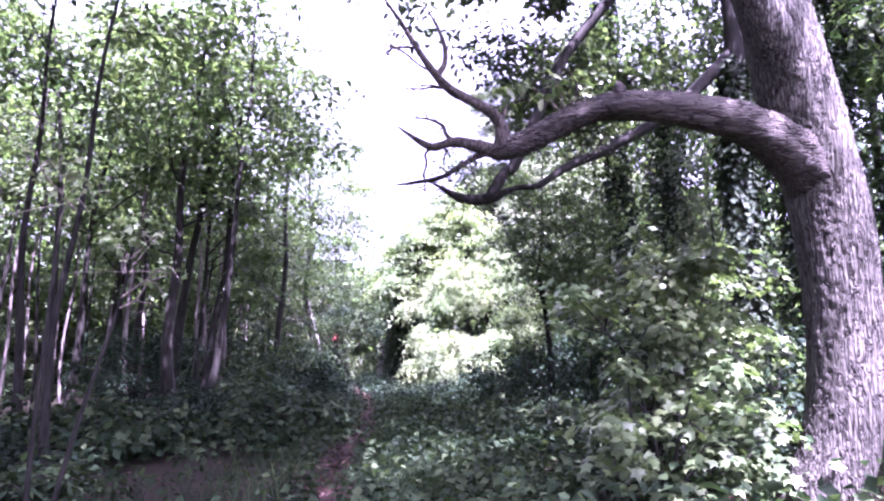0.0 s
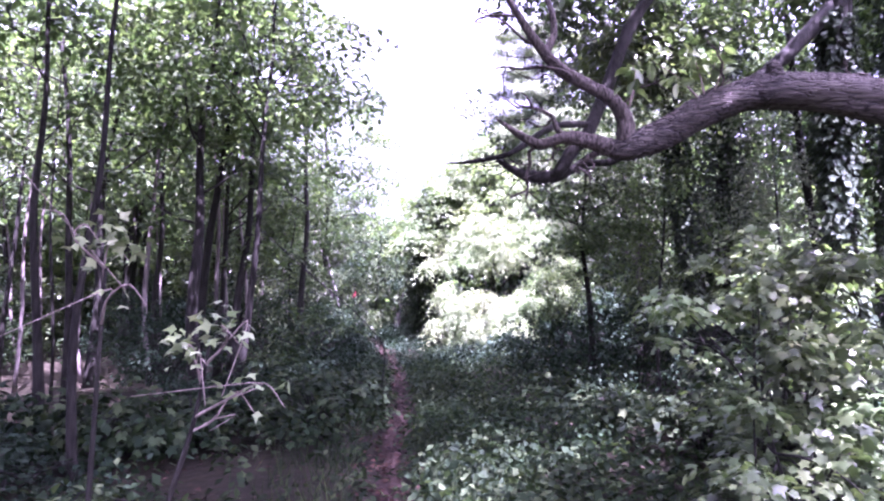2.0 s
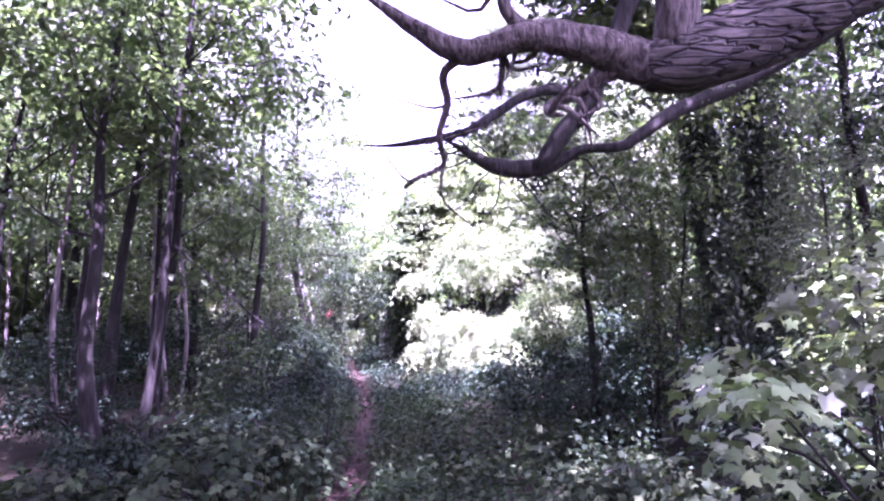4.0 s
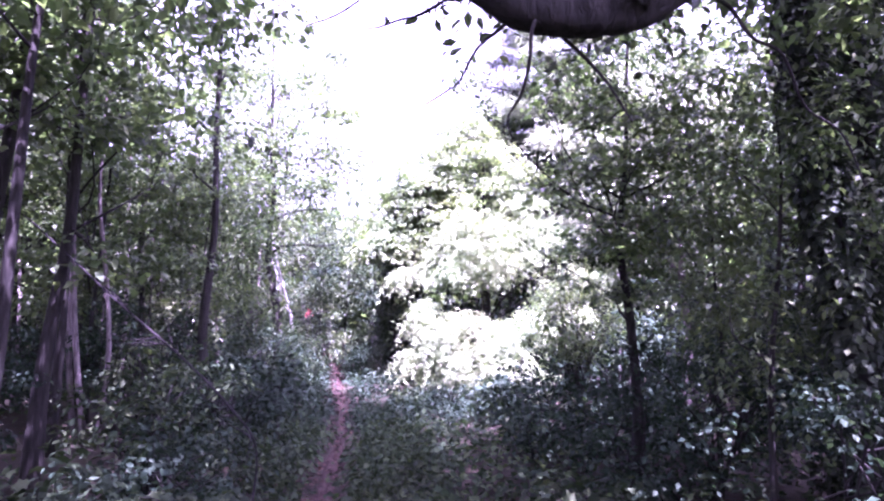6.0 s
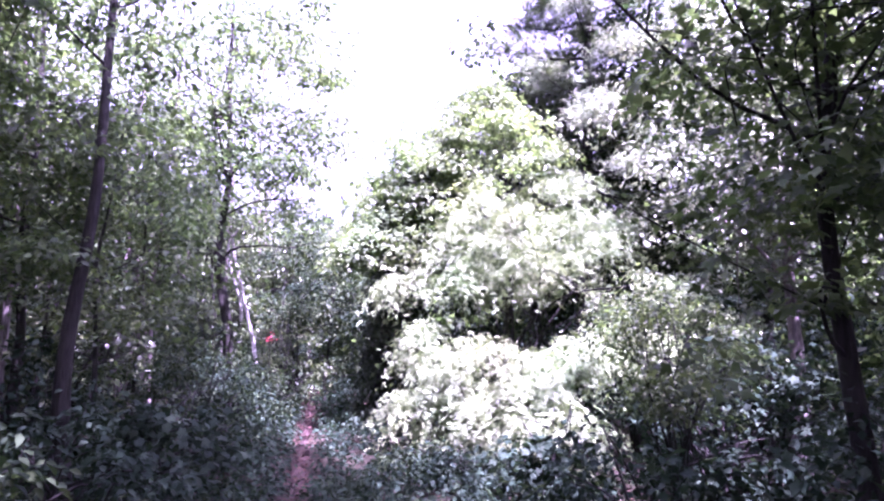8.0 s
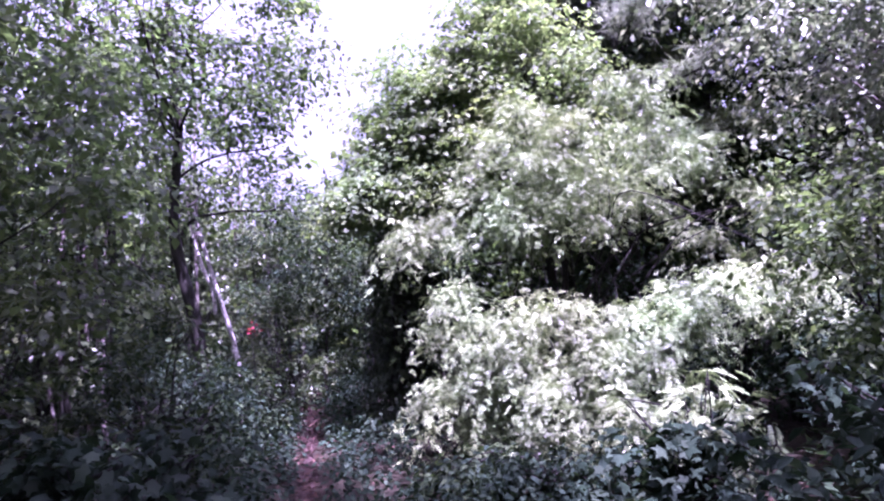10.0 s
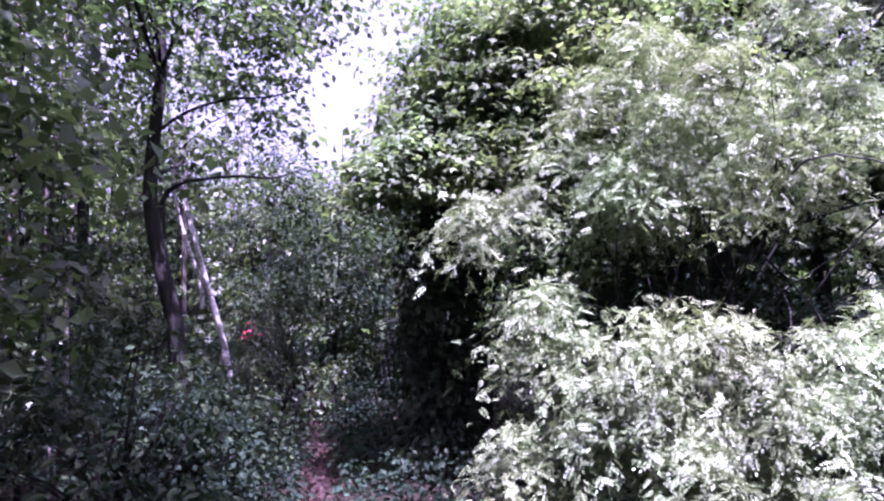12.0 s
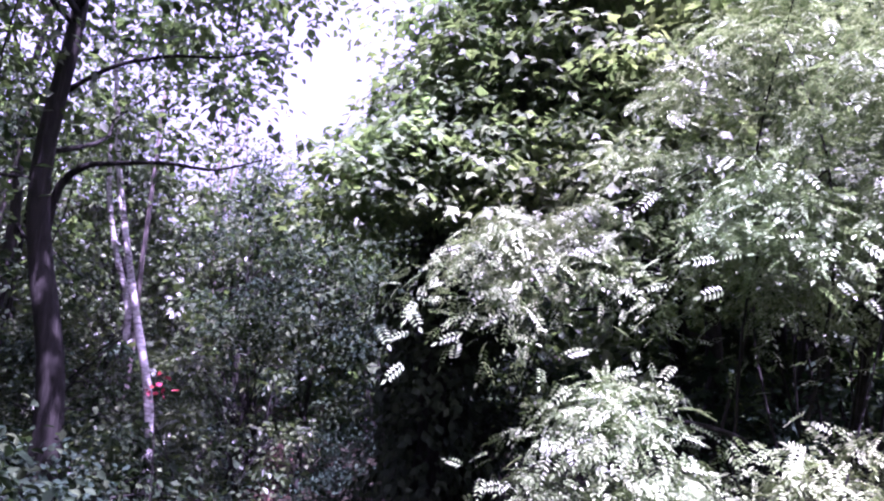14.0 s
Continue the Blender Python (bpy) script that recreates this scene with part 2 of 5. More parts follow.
def tube(points, radii, sides=8, count=None, rough=0.0, furrow=0.0, seed=0):
    """A closed, tapering, uneven stem along a line."""
    line, rad = smooth_line(points, radii, count or max(4, 3 * len(points)))
    r = np.random.default_rng(seed)
    ahead = unit(np.gradient(line, axis=0))
    ref = np.array([0.0, 1.0, 0.12]) if abs(ahead[:, 2]).mean() > 0.6 else np.array([0.0, 0.1, 1.0])
    side = unit(np.cross(ahead, ref))
    up = np.cross(side, ahead)
    ang = np.linspace(0, 2 * np.pi, sides, endpoint=False)
    k = len(line)
    wob = np.ones((k, sides))
    if rough:
        for f in (1, 2, 3, 5):
            ph = r.uniform(0, 6.28, 3)
            wob += rough / f**0.6 * np.sin(f * ang[None] + ph[0] + 2.5 * np.sin(np.linspace(0, 3.0 * f, k) + ph[1])[:, None])
        wob += rough * 0.35 * r.normal(size=(k, sides))
    if furrow:
        drift = np.cumsum(r.normal(size=(k, 1)) * 0.25, axis=0)
        comb = np.abs(np.sin(sides / 5.2 * ang[None] + drift + 0.9 * np.sin(3 * ang[None] + np.linspace(0, 14, k)[:, None])))
        wob += furrow * (comb - 0.6 + 0.5 * r.normal(size=(k, sides)) * 0.5)
    ring = line[:, None] + (rad[:, None] * wob)[:, :, None] * (np.cos(ang)[None, :, None] * side[:, None] + np.sin(ang)[None, :, None] * up[:, None])
    verts = np.concatenate([ring.reshape(-1, 3), line[:1], line[-1:] + ahead[-1:] * rad[-1]])
    tris = []
    j = np.arange(sides)
    jn = (j + 1) % sides
    for a in range(k - 1):
        o, q = a * sides, (a + 1) * sides
        tris += [np.stack([o + j, o + jn, q + jn], 1), np.stack([o + j, q + jn, q + j], 1)]
    tris += [np.stack([jn, j, np.full(sides, k * sides)], 1), np.stack([(k - 1) * sides + j, (k - 1) * sides + jn, np.full(sides, k * sides + 1)], 1)]
    return verts, np.concatenate(tris)


# Leaf outlines: length along y, face up, folded a little along the midrib.
OVAL = (np.array([(0, 0, 0), (0.26, 0.38, 0.07), (0.2, 0.72, 0.04), (0, 1, -0.1), (-0.2, 0.72, 0.04), (-0.26, 0.38, 0.07)]),
        np.array([(0, 1, 2), (0, 2, 3), (0, 3, 4), (0, 4, 5)]))
DIAMOND = (np.array([(0, 0, 0), (0.33, 0.5, 0.09), (0, 1, -0.08), (-0.33, 0.5, 0.09)]), np.array([(0, 1, 2), (0, 2, 3)]))
STAR = (np.array([(0, 0, 0), (0.52, 0.34, -0.03), (0.2, 0.5, 0.05), (0, 1, -0.08), (-0.2, 0.5, 0.05), (-0.52, 0.34, -0.03)]), np.array([(0, 1, 2), (0, 2, 3), (0, 3, 4), (0, 4, 5)]))
LOBED = (np.array([(0, 0.32, 0.03), (0.06, 0, 0), (0.42, 0.05, -0.03), (0.3, 0.27, 0.02), (0.56, 0.55, -0.05), (0.2, 0.6, 0.03), (0, 1.0, -0.08),
                   (-0.2, 0.6, 0.03), (-0.56, 0.55, -0.05), (-0.3, 0.27, 0.02), (-0.42, 0.05, -0.03), (-0.06, 0, 0)]),
         np.array([(0, i, i + 1) for i in range(1, 11)] + [(0, 11, 1)]))


def pinnate(pairs=6, droop=0.35, width=0.55):
    vs, ts, n = [], [], 0
    for i in range(pairs):
        y = 0.16 + 0.84 * i / pairs
        ln = 0.36 * (1 - 0.35 * abs(i / (pairs - 1) - 0.45))
        for s in (-1, 1):
            ax = unit(np.array([s * 0.9, 0.42, -0.22]))
            ac = np.array([-ax[1], ax[0], 0]) * s
            base = np.array([0, y, -droop * y * y])
            q = [base, base + ax * ln * 0.5 + ac * ln * 0.22 * width * 1.6 + (0, 0, 0.02), base + ax * ln, base + ax * ln * 0.5 - ac * ln * 0.22 * width * 1.6 + (0, 0, 0.02)]
            vs += q
            ts += [(n, n + 1, n + 2), (n, n + 2, n + 3)]
            n += 4
    base = np.array([0, 1.0, -droop])
    vs += [base, base + (0.09, 0.16, -0.05), base + (0, 0.34, -0.16), base + (-0.09, 0.16, -0.05)]
    ts += [(n, n + 1, n + 2), (n, n + 2, n + 3)]
    return np.array(vs), np.array(ts)


FROND = pinnate(5)
LONG_FROND = pinnate(11, 0.3, 0.42)
NEEDLES = (np.concatenate([np.array([(0.028, 0, 0), (0, 1, 0), (-0.028, 0, 0)]) @ np.array(Euler((a, 0, b)).to_matrix()).T for a, b in
                           [(0.5 * math.sin(i * 2.4), 1.0 * math.cos(i * 1.9)) for i in range(9)]]), np.arange(27).reshape(-1, 3))


def leaf_cloud(centres, sizes, shape, r, up=1.0, tilt=0.55, droop=0.25, away=None):
    """Leaves at the given places, faces mostly upward, stalks pointing anyhow and hanging a little."""
    n = len(centres)
    if n == 0:
        return np.zeros((0, 3)), np.zeros((0, 3), int)
    nrm = r.normal(size=(n, 3)) * tilt + np.array([0, 0, up])
    if away is not None:
        nrm += away * 0.55
    nrm = unit(nrm)
    ahead = r.normal(size=(n, 3))
    if away is not None:
        ahead += away * 0.9
    ahead[:, 2] -= droop * 2
    ahead = unit(ahead - (ahead * nrm).sum(1, keepdims=True) * nrm)
    side = np.cross(ahead, nrm)
    v, t = shape
    sizes = np.broadcast_to(sizes, (n,))
    out = centres[:, None] + sizes[:, None, None] * (v[None, :, 0:1] * side[:, None] + v[None, :, 1:2] * ahead[:, None] + v[None, :, 2:3] * nrm[:, None])
    tri = t[None] + (np.arange(n) * len(v))[:, None, None]
    return out.reshape(-1, 3), tri.reshape(-1, 3)


def clumps(count, per, centre, radii, r, shell=0.55, spread=0.32, flat=0.55, low=-1.0, cone=0.0):
    """Leaf places gathered in clumps through an uneven crown; also gives the clumps' centres."""
    d = unit(r.normal(size=(count, 3)))
    count = len(d)
    d[:, 2] = np.where(d[:, 2] < low, -d[:, 2] * 0.6, d[:, 2])
    rad = r.uniform(shell, 1.0, count) ** 0.7 * (1 + 0.18 * np.sin(3 * np.arctan2(d[:, 1], d[:, 0]) + r.uniform(0, 6)) + 0.1 * r.normal(size=count))
    mid = d * rad[:, None] * np.asarray(radii)
    if cone:
        mid[:, :2] *= (1 - cone * (mid[:, 2:3] / radii[2]))
    mid += np.asarray(centre)
    n = np.maximum(6, (per * r.uniform(0.35, 1.6, count))).astype(int)
    who = np.repeat(np.arange(count), n)
    off = unit(r.normal(size=(len(who), 3))) * r.random((len(who), 1)) ** 0.45 * 1.75 * np.array([1, 1, flat]) * spread * np.repeat(r.uniform(0.5, 1.3, count), n)[:, None]
    off[:, 2] -= 0.35 * np.hypot(off[:, 0], off[:, 1])
    return mid, mid[who] + off, unit(off + 1e-6)


def camera_way(y):
    """Where the walker passes, across, at a distance along."""
    return np.interp(y, [0.2, 0.7, 1.2, 1.9, 4.0, 6.9, 9.7, 11.1, 12.2, 14.0], [0.17, -0.18, -0.37, -0.13, 0.12, 0.13, -0.25, -0.58, -1.1, -1.1])


def clear(p, gap=0.5, low=0.9, top=2.6):
    """Keeps leaves out of the walker's way."""
    near = (np.abs(p[:, 0] - camera_way(p[:, 1])) < gap) & (p[:, 2] > low) & (p[:, 2] < top) & (p[:, 1] < 14.6) & (p[:, 1] > -1)
    return ~near


def ground_height(x, y):
    return 0.05 * np.sin(0.31 * x + 0.4) * np.cos(0.23 * y) + 0.03 * np.sin(0.9 * x + 0.5 * y) + 0.004 * np.abs(x + 1)


def path_centre(y):
    return np.interp(y, [-8, 0, 4, 6.3, 10.5, 13, 15, 18.4, 21, 24, 34, 60], [0.6, 0.1, -0.6, -0.88, -1.1, -1.35, -1.7, -2.45, -3.05, -3.8, -6.6, -16])


def root_at(name, x, y):
    ob = new(name)
    ob.location = (x, y, float(ground_height(x, y)) - 0.03)
    ob.empty_display_size = 0.2
    return ob

# ---- ground and path ----


def sheet(name, xs, ys, lift, mat):
    gx, gy = np.meshgrid(xs, ys, indexing="ij")
    z = ground_height(gx, gy) + lift(gx, gy)
    v = np.stack([gx, gy, z], -1).reshape(-1, 3)
    n, m = len(xs), len(ys)
    i = (np.arange(n - 1)[:, None] * m + np.arange(m - 1)[None]).ravel()
    t = np.concatenate([np.stack([i, i + m, i + m + 1], 1), np.stack([i, i + m + 1, i + 1], 1)])
    return mesh_object(name, v, t, mat, smooth=True)


def spaced(lo, hi, step, far):
    mid = np.arange(lo, hi + step, step)
    out = np.array([1, 3, 7, 15, 30, 60, 120, 300, 800]) * far
    return np.concatenate([lo - out[::-1], mid, hi + out])


ground = sheet("ground", spaced(-14, 10, 0.25, 1.0), spaced(-6, 36, 0.25, 1.0), lambda x, y: RNG.normal(size=x.shape) * 0.012 * (np.abs(x) < 14), SOIL)
tagged(ground, "dark brown woodland floor of soil and leaf mould", "ground", kind="structure")


def build_path():
    ys = np.arange(-6, 60, 0.2)
    us = np.linspace(-1, 1, 13)
    r = np.random.default_rng(3)
    half = np.where(ys < 10, 0.12, 0.09) + 0.02 * np.sin(ys * 1.7) + 0.03 * np.sin(ys * 4.1 + 1)
    x = path_centre(ys)[:, None] + us[None] * half[:, None] + r.normal(size=(len(ys), 13)) * 0.012
    y = np.repeat(ys[:, None], 13, 1)
    z = ground_height(x, y) + 0.045 - 0.055 * np.abs(us[None]) ** 3 + r.normal(size=x.shape) * 0.006
    v = np.stack([x, y, z], -1).reshape(-1, 3)
    i = (np.arange(len(ys) - 1)[:, None] * 13 + np.arange(12)[None]).ravel()
    t = np.concatenate([np.stack([i, i + 1, i + 14], 1), np.stack([i, i + 14, i + 13], 1)])
    ob = mesh_object("footpath", v, t, TRACK, smooth=True)
    tagged(ob, "narrow trodden reddish-brown earth footpath through the wood", "footpath", kind="structure")


build_path()


def build_litter():
    """Fallen leaves over the path and the floor beside it."""
    r = np.random.default_rng(11)
    n = 9000
    y = r.uniform(-3, 30, n) ** 1.0
    x = path_centre(y) + r.normal(size=n) * np.where(r.random(n) < 0.4, 0.2, 3.5)
    onpath = np.abs(x - path_centre(y)) < 0.14
    z = ground_height(x, y) + np.where(onpath, 0.05, 0.022) + r.uniform(0, 0.012, n)
    v, t = leaf_cloud(np.stack([x, y, z], 1), r.uniform(0.035, 0.085, n), DIAMOND, r, tilt=0.22, droop=0.0)
    tagged(mesh_object("leaf_litter", v, t, LEAF_LITTER), "scattered dry brown fallen leaves on the path and floor", "fallen leaves", kind="stuff")


build_litter()

# ---- trees ----


def stem_line(height, lean, r, wobble=0.05, knots=7):
    s = np.linspace(0, 1, knots)
    p = np.stack([lean[0] * s**1.4, lean[1] * s**1.4, height * s], 1)
    p[1:, :2] += np.cumsum(r.normal(size=(knots - 1, 2)) * wobble, axis=0)
    return p


def tree(label, x, y, height, girth, lean=(0, 0), crown=(3.0, 7.0, 1.8), shift=(0, 0), count=70, per=90, size=0.095, shape=DIAMOND, leaf=LEAF_WOOD,
         bark=BARK_DARK, limbs=9, seed=1, spread=0.34, shell=0.35, cone=0.0, droop=0.25, name="tree", category="tree", group="", tilt=0.55, flat=0.5, keep=None, extra=()):
    """A tree: tapered trunk with limbs that reach into a crown of leaf clumps."""
    r = np.random.default_rng(seed)
    root = root_at(name, x, y)
    line = stem_line(height, lean, r, 0.02 + height * 0.008)
    rad = girth * (1 - np.linspace(0, 1, len(line)) ** 0.9 * 0.88)
    rad[0] *= 1.35
    mesh_object("trunk", *tube(line, rad, 12, 30, 0.045, 0.05, seed), bark, root, smooth=True)
    z0, z1, cr = crown
    top = np.array([np.interp((z0 + z1) / 2, line[:, 2], line[:, 0]) + shift[0], np.interp((z0 + z1) / 2, line[:, 2], line[:, 1]) + shift[1], (z0 + z1) / 2])
    mid, at, away = clumps(count, per, top, (cr, cr, (z1 - z0) / 2), r, shell, spread, flat, cone=cone)
    for c, rad, k in extra:
        m2, a2, w2 = clumps(k, per, c, rad, r, 0.4, spread, flat)
        mid, at, away = np.concatenate([mid, m2]), np.concatenate([at, a2]), np.concatenate([away, w2])
    order = r.permutation(len(mid))
    if extra:
        order[:6] = np.arange(count, count + 6)
    rad = girth * (1 - np.linspace(0, 1, len(line)) ** 0.9 * 0.88)
    for k in range(limbs):
        end = mid[order[k]]
        h = float(np.clip(end[2] - 0.25 - 0.45 * np.hypot(end[0] - top[0] + shift[0], end[1] - top[1] + shift[1]), 0.34 * height, 0.93 * height))
        a = np.array([np.interp(h, line[:, 2], line[:, i]) for i in range(3)])
        rr = float(np.interp(h, line[:, 2], rad)) * r.uniform(0.32, 0.55)
        bend = (a + end) / 2 + r.normal(size=3) * 0.09 * np.linalg.norm(end - a) + (0, 0, -0.06 * np.linalg.norm(end - a))
        twig = end + (end - bend) * 0.25 + r.normal(size=3) * 0.05
        pieces = [tube([a, bend, end, twig], [rr, rr * 0.7, rr * 0.35, 0.004], 6, 9, 0.05, 0, seed + k)]
        for _ in range(4):
            near = mid[r.integers(len(mid))]
            if np.linalg.norm(near - end) < cr * 1.1:
                pieces.append(tube([bend * 0.4 + end * 0.6, (end + near) / 2 + r.normal(size=3) * 0.08, near], [rr * 0.35, rr * 0.25, 0.004], 5, 6, 0, 0, k))
        mesh_object("limb", *joined(pieces), bark, root, smooth=True)
    world_at = at + np.array(root.location)
    ok = clear(world_at)
    if keep is not None:
        ok &= keep(world_at)
    at, away = at[ok], away[ok]
    v, t = leaf_cloud(at, size * r.uniform(0.6, 1.25, len(at)), shape, r, tilt=tilt, droop=droop, away=away)
    mesh_object("crown", v, t, leaf, root)
    return tagged(root, label, category, group)


def bush(label, x, y, radii, height, count, per, size, shape, leaf, seed, stems=6, base=0.15, spread=0.2, droop=0.3, bark=BARK_DARK, name="shrub", category="shrub",
         group="", shell=0.55, tilt=0.5, flat=0.5, keep=None):
    """A shrub: stems fanning up from the ground into clumps of leaves down to its foot."""
    r = np.random.default_rng(seed)
    root = root_at(name, x, y)
    mid, at, away = clumps(count, per, (0, 0, (height + base) / 2), (radii[0], radii[1], (height - base) / 2), r, shell, spread, flat)
    for k in range(stems):
        end = mid[k % count] * np.array([0.9, 0.9, 1])
        end[2] = max(end[2], height * 0.45)
        foot = r.normal(size=3) * 0.06
        foot[2] = 0
        way = [foot, foot + (end - foot) * np.array([0.25, 0.25, 0.5]), end]
        pieces = [tube(way, [0.018 + height * 0.005, 0.012, 0.004], 6, 6, 0.04, 0, k)]
        for _ in range(3):
            near = mid[r.integers(count)]
            s = r.uniform(0.35, 0.8)
            a = foot + (end - foot) * np.array([s * 0.8, s * 0.8, s])
            pieces.append(tube([a, (a + near) / 2 + (0, 0, 0.08), near], [0.009, 0.007, 0.003], 4, 5, 0, 0, k))
        mesh_object("stem", *joined(pieces), bark, root, smooth=True)
    world_at = at + np.array(root.location)
    ok = clear(world_at) & (world_at[:, 2] > ground_height(world_at[:, 0], world_at[:, 1]) + 0.04)
    if keep is not None:
        ok &= keep(world_at)
    at, away = at[ok], away[ok]
    v, t = leaf_cloud(at, size * r.uniform(0.6, 1.25, len(at)), shape, r, tilt=tilt, droop=droop, away=away)
    mesh_object("foliage", v, t, leaf, root)
    return tagged(root, label, category, group)


# The old oak with its long low limb, just beside the path.
def build_oak():
    r = np.random.default_rng(21)
    ox, oy = 2.23, 4.1
    root = root_at("oak_tree", ox, oy)
    base = np.array(root.location)
    w = lambda pts: np.array(pts, float) - base
    trunk = w([(2.27, 4.1, -0.03), (2.37, 4.1, 0.33), (2.47, 4.1, 0.6), (2.54, 4.1, 0.93), (2.57, 4.1, 1.26), (2.58, 4.1, 1.6), (2.57, 4.1, 1.96), (2.52, 4.1, 2.32), (2.44, 4.1, 2.69), (2.37, 4.1, 3.08), (2.34, 4.12, 3.48), (2.42, 4.22, 4.5), (2.55, 4.3, 5.9), (2.7, 4.4, 7.4)])
    mesh_object("trunk", *tube(trunk, [0.26, 0.212, 0.206, 0.21, 0.213, 0.216, 0.222, 0.22, 0.232, 0.222, 0.205, 0.165, 0.11, 0.05], 64, 230, 0.03, 0.035, 5), BARK_OAK, root, "rugged furrowed grey-brown oak trunk", smooth=True)
    # a second stem that parts from the trunk above the limb
    mesh_object("limb", *tube(w([(2.44, 4.06, 2.72), (2.31, 4.02, 3.0), (2.16, 3.98, 3.3), (2.06, 3.96, 3.7), (1.95, 4.0, 4.5), (1.8, 4.1, 5.6)]), [0.16, 0.15, 0.135, 0.12, 0.09, 0.03], 36, 90, 0.04, 0.035, 6), BARK_OAK, root, smooth=True)
    limb = w([(2.47, 4.06, 2.22), (2.25, 3.98, 2.42), (1.95, 3.88, 2.54), (1.68, 3.85, 2.59), (1.45, 3.85, 2.63), (1.22, 3.85, 2.64), (1.06, 3.85, 2.62), (0.84, 3.85, 2.53), (0.69, 3.85, 2.445), (0.52, 3.84, 2.37), (0.43, 3.84, 2.35)])
    main = mesh_object("limb", *tube(limb, [0.15, 0.15, 0.115, 0.102, 0.096, 0.094, 0.08, 0.078, 0.07, 0.064, 0.045], 40, 120, 0.06, 0.045, 9), BARK_LIMB_SHADED, root, "long crooked low limb with knobbly bark", smooth=True)
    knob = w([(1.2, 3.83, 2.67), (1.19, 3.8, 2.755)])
    mesh_object("knot", *tube(knob, [0.06, 0.03], 14, 6, 0.14, 0, 4), BARK_LIMB_SHADED, main, smooth=True)
    # the upright branch at the limb's end, the curled stub beyond it, then crooked twigs
    spur = w([(0.49, 3.84, 2.39), (0.485, 3.83, 2.5), (0.42, 3.82, 2.59), (0.31, 3.81, 2.655), (0.18, 3.8, 2.73), (0.08, 3.8, 2.84), (-0.02, 3.8, 2.99), (-0.12, 3.8, 3.16), (-0.24, 3.8, 3.34)])
    mesh_object("limb", *tube(spur, [0.05, 0.042, 0.036, 0.031, 0.028, 0.024, 0.019, 0.013, 0.006], 16, 54, 0.09, 0.04, 13), BARK_SPUR, root, smooth=True)
    fork = w([(0.1, 3.8, 2.8), (0.15, 3.84, 2.93), (0.13, 3.88, 3.1), (0.04, 3.9, 3.3)])
    mesh_object("limb", *tube(fork, [0.022, 0.018, 0.013, 0.005], 12, 26, 0.08, 0.03, 14), BARK_SPUR, root, smooth=True)
    curl = w([(0.45, 3.84, 2.355), (0.33, 3.83, 2.39), (0.2, 3.82, 2.405), (0.08, 3.82, 2.37), (-0.02, 3.82, 2.42), (-0.13, 3.83, 2.5)])
    mesh_object("limb", *tube(curl, [0.045, 0.036, 0.03, 0.026, 0.018, 0.006], 14, 40, 0.1, 0.04, 15), BARK_SPUR, root, smooth=True)
    starts = [((0.08, 3.82, 2.37), (-1, 0.0, 0.05), 0.45, 0.010), ((0.32, 3.83, 2.4), (-0.7, 0.1, 0.5), 0.35, 0.018), ((0.2, 3.82, 2.41), (-0.9, -0.1, 0.3), 0.4, 0.016), ((0.4, 3.83, 2.36), (-0.8, -0.2, 0.25), 0.35, 0.02),
              ((0.18, 3.8, 2.73), (-1, 0.1, 0.1), 0.4, 0.009), ((0.31, 3.81, 2.655), (-0.5, 0.2, 0.7), 0.4, 0.009), ((0.08, 3.8, 2.84), (-0.9, 0.1, 0.2), 0.45, 0.008), ((-0.02, 3.8, 2.99), (-1, 0, 0.15), 0.5, 0.008),
              ((0.46, 3.82, 2.55), (0.5, 0.1, 0.8), 0.3, 0.009), ((0.84, 3.84, 2.58), (0.1, 0, 1), 0.22, 0.008), ((1.7, 3.85, 2.68), (0.2, -0.1, 1), 0.25, 0.008), ((0.95, 3.82, 2.66), (0.5, -0.1, 1), 0.25, 0.007)]
    for k, (a, d, length, rad) in enumerate(starts):
        a, d = np.array(a), unit(np.array(d, float))
        pts = [a]
        for i in range(6):
            d = unit(d + r.normal(size=3) * (0.5, 0.4, 0.3))
            pts.append(pts[-1] + d * length / 7)
        pieces = [tube(np.array(pts) - base, np.linspace(rad, 0.004, 7), 8, 22, 0.08, 0, k)]
        for i in (2, 3, 4, 5):
            e = unit(d + r.normal(size=3) * 0.8)
            q = [pts[i], pts[i] + e * length * 0.16, pts[i] + unit(e + r.normal(size=3) * 0.6) * length * 0.34]
            pieces.append(tube(np.array(q) - base, [rad * 0.4, rad * 0.28, 0.002], 5, 6, 0, 0, i))
        mesh_object("twig", *joined(pieces), BARK_SPUR, main, smooth=True)
    # fresh shoots that stand up from the limb, with long narrow leaves
    for foot, tip in (((0.87, 3.83, 2.6), (0.78, 3.82, 2.86)), ((0.9, 3.83, 2.6), (0.96, 3.8, 2.82)), ((0.5, 3.8, 2.55), (0.52, 3.8, 2.76)), ((0.84, 3.83, 2.6), (0.62, 3.82, 2.78))):
        foot, tip = np.array(foot), np.array(tip)
        shoot = mesh_object("shoot", *tube([foot - base, (foot + tip) / 2 + (0.015, 0, 0.01) - base, tip - base], [0.006, 0.004, 0.002], 6, 10, 0.03, 0, 1), TWIG_PALE, root, smooth=True)
        s = r.uniform(0.45, 1.0, 13)[:, None]
        v, t = leaf_cloud(foot + (tip - foot) * s - base + r.normal(size=(13, 3)) * 0.012, 0.1 * r.uniform(0.6, 1.2, 13), OVAL, r, tilt=0.6, droop=0.5)
        mesh_object("leaves", v, t, LEAF_SAPLING, shoot, "fresh green shoot leaves")
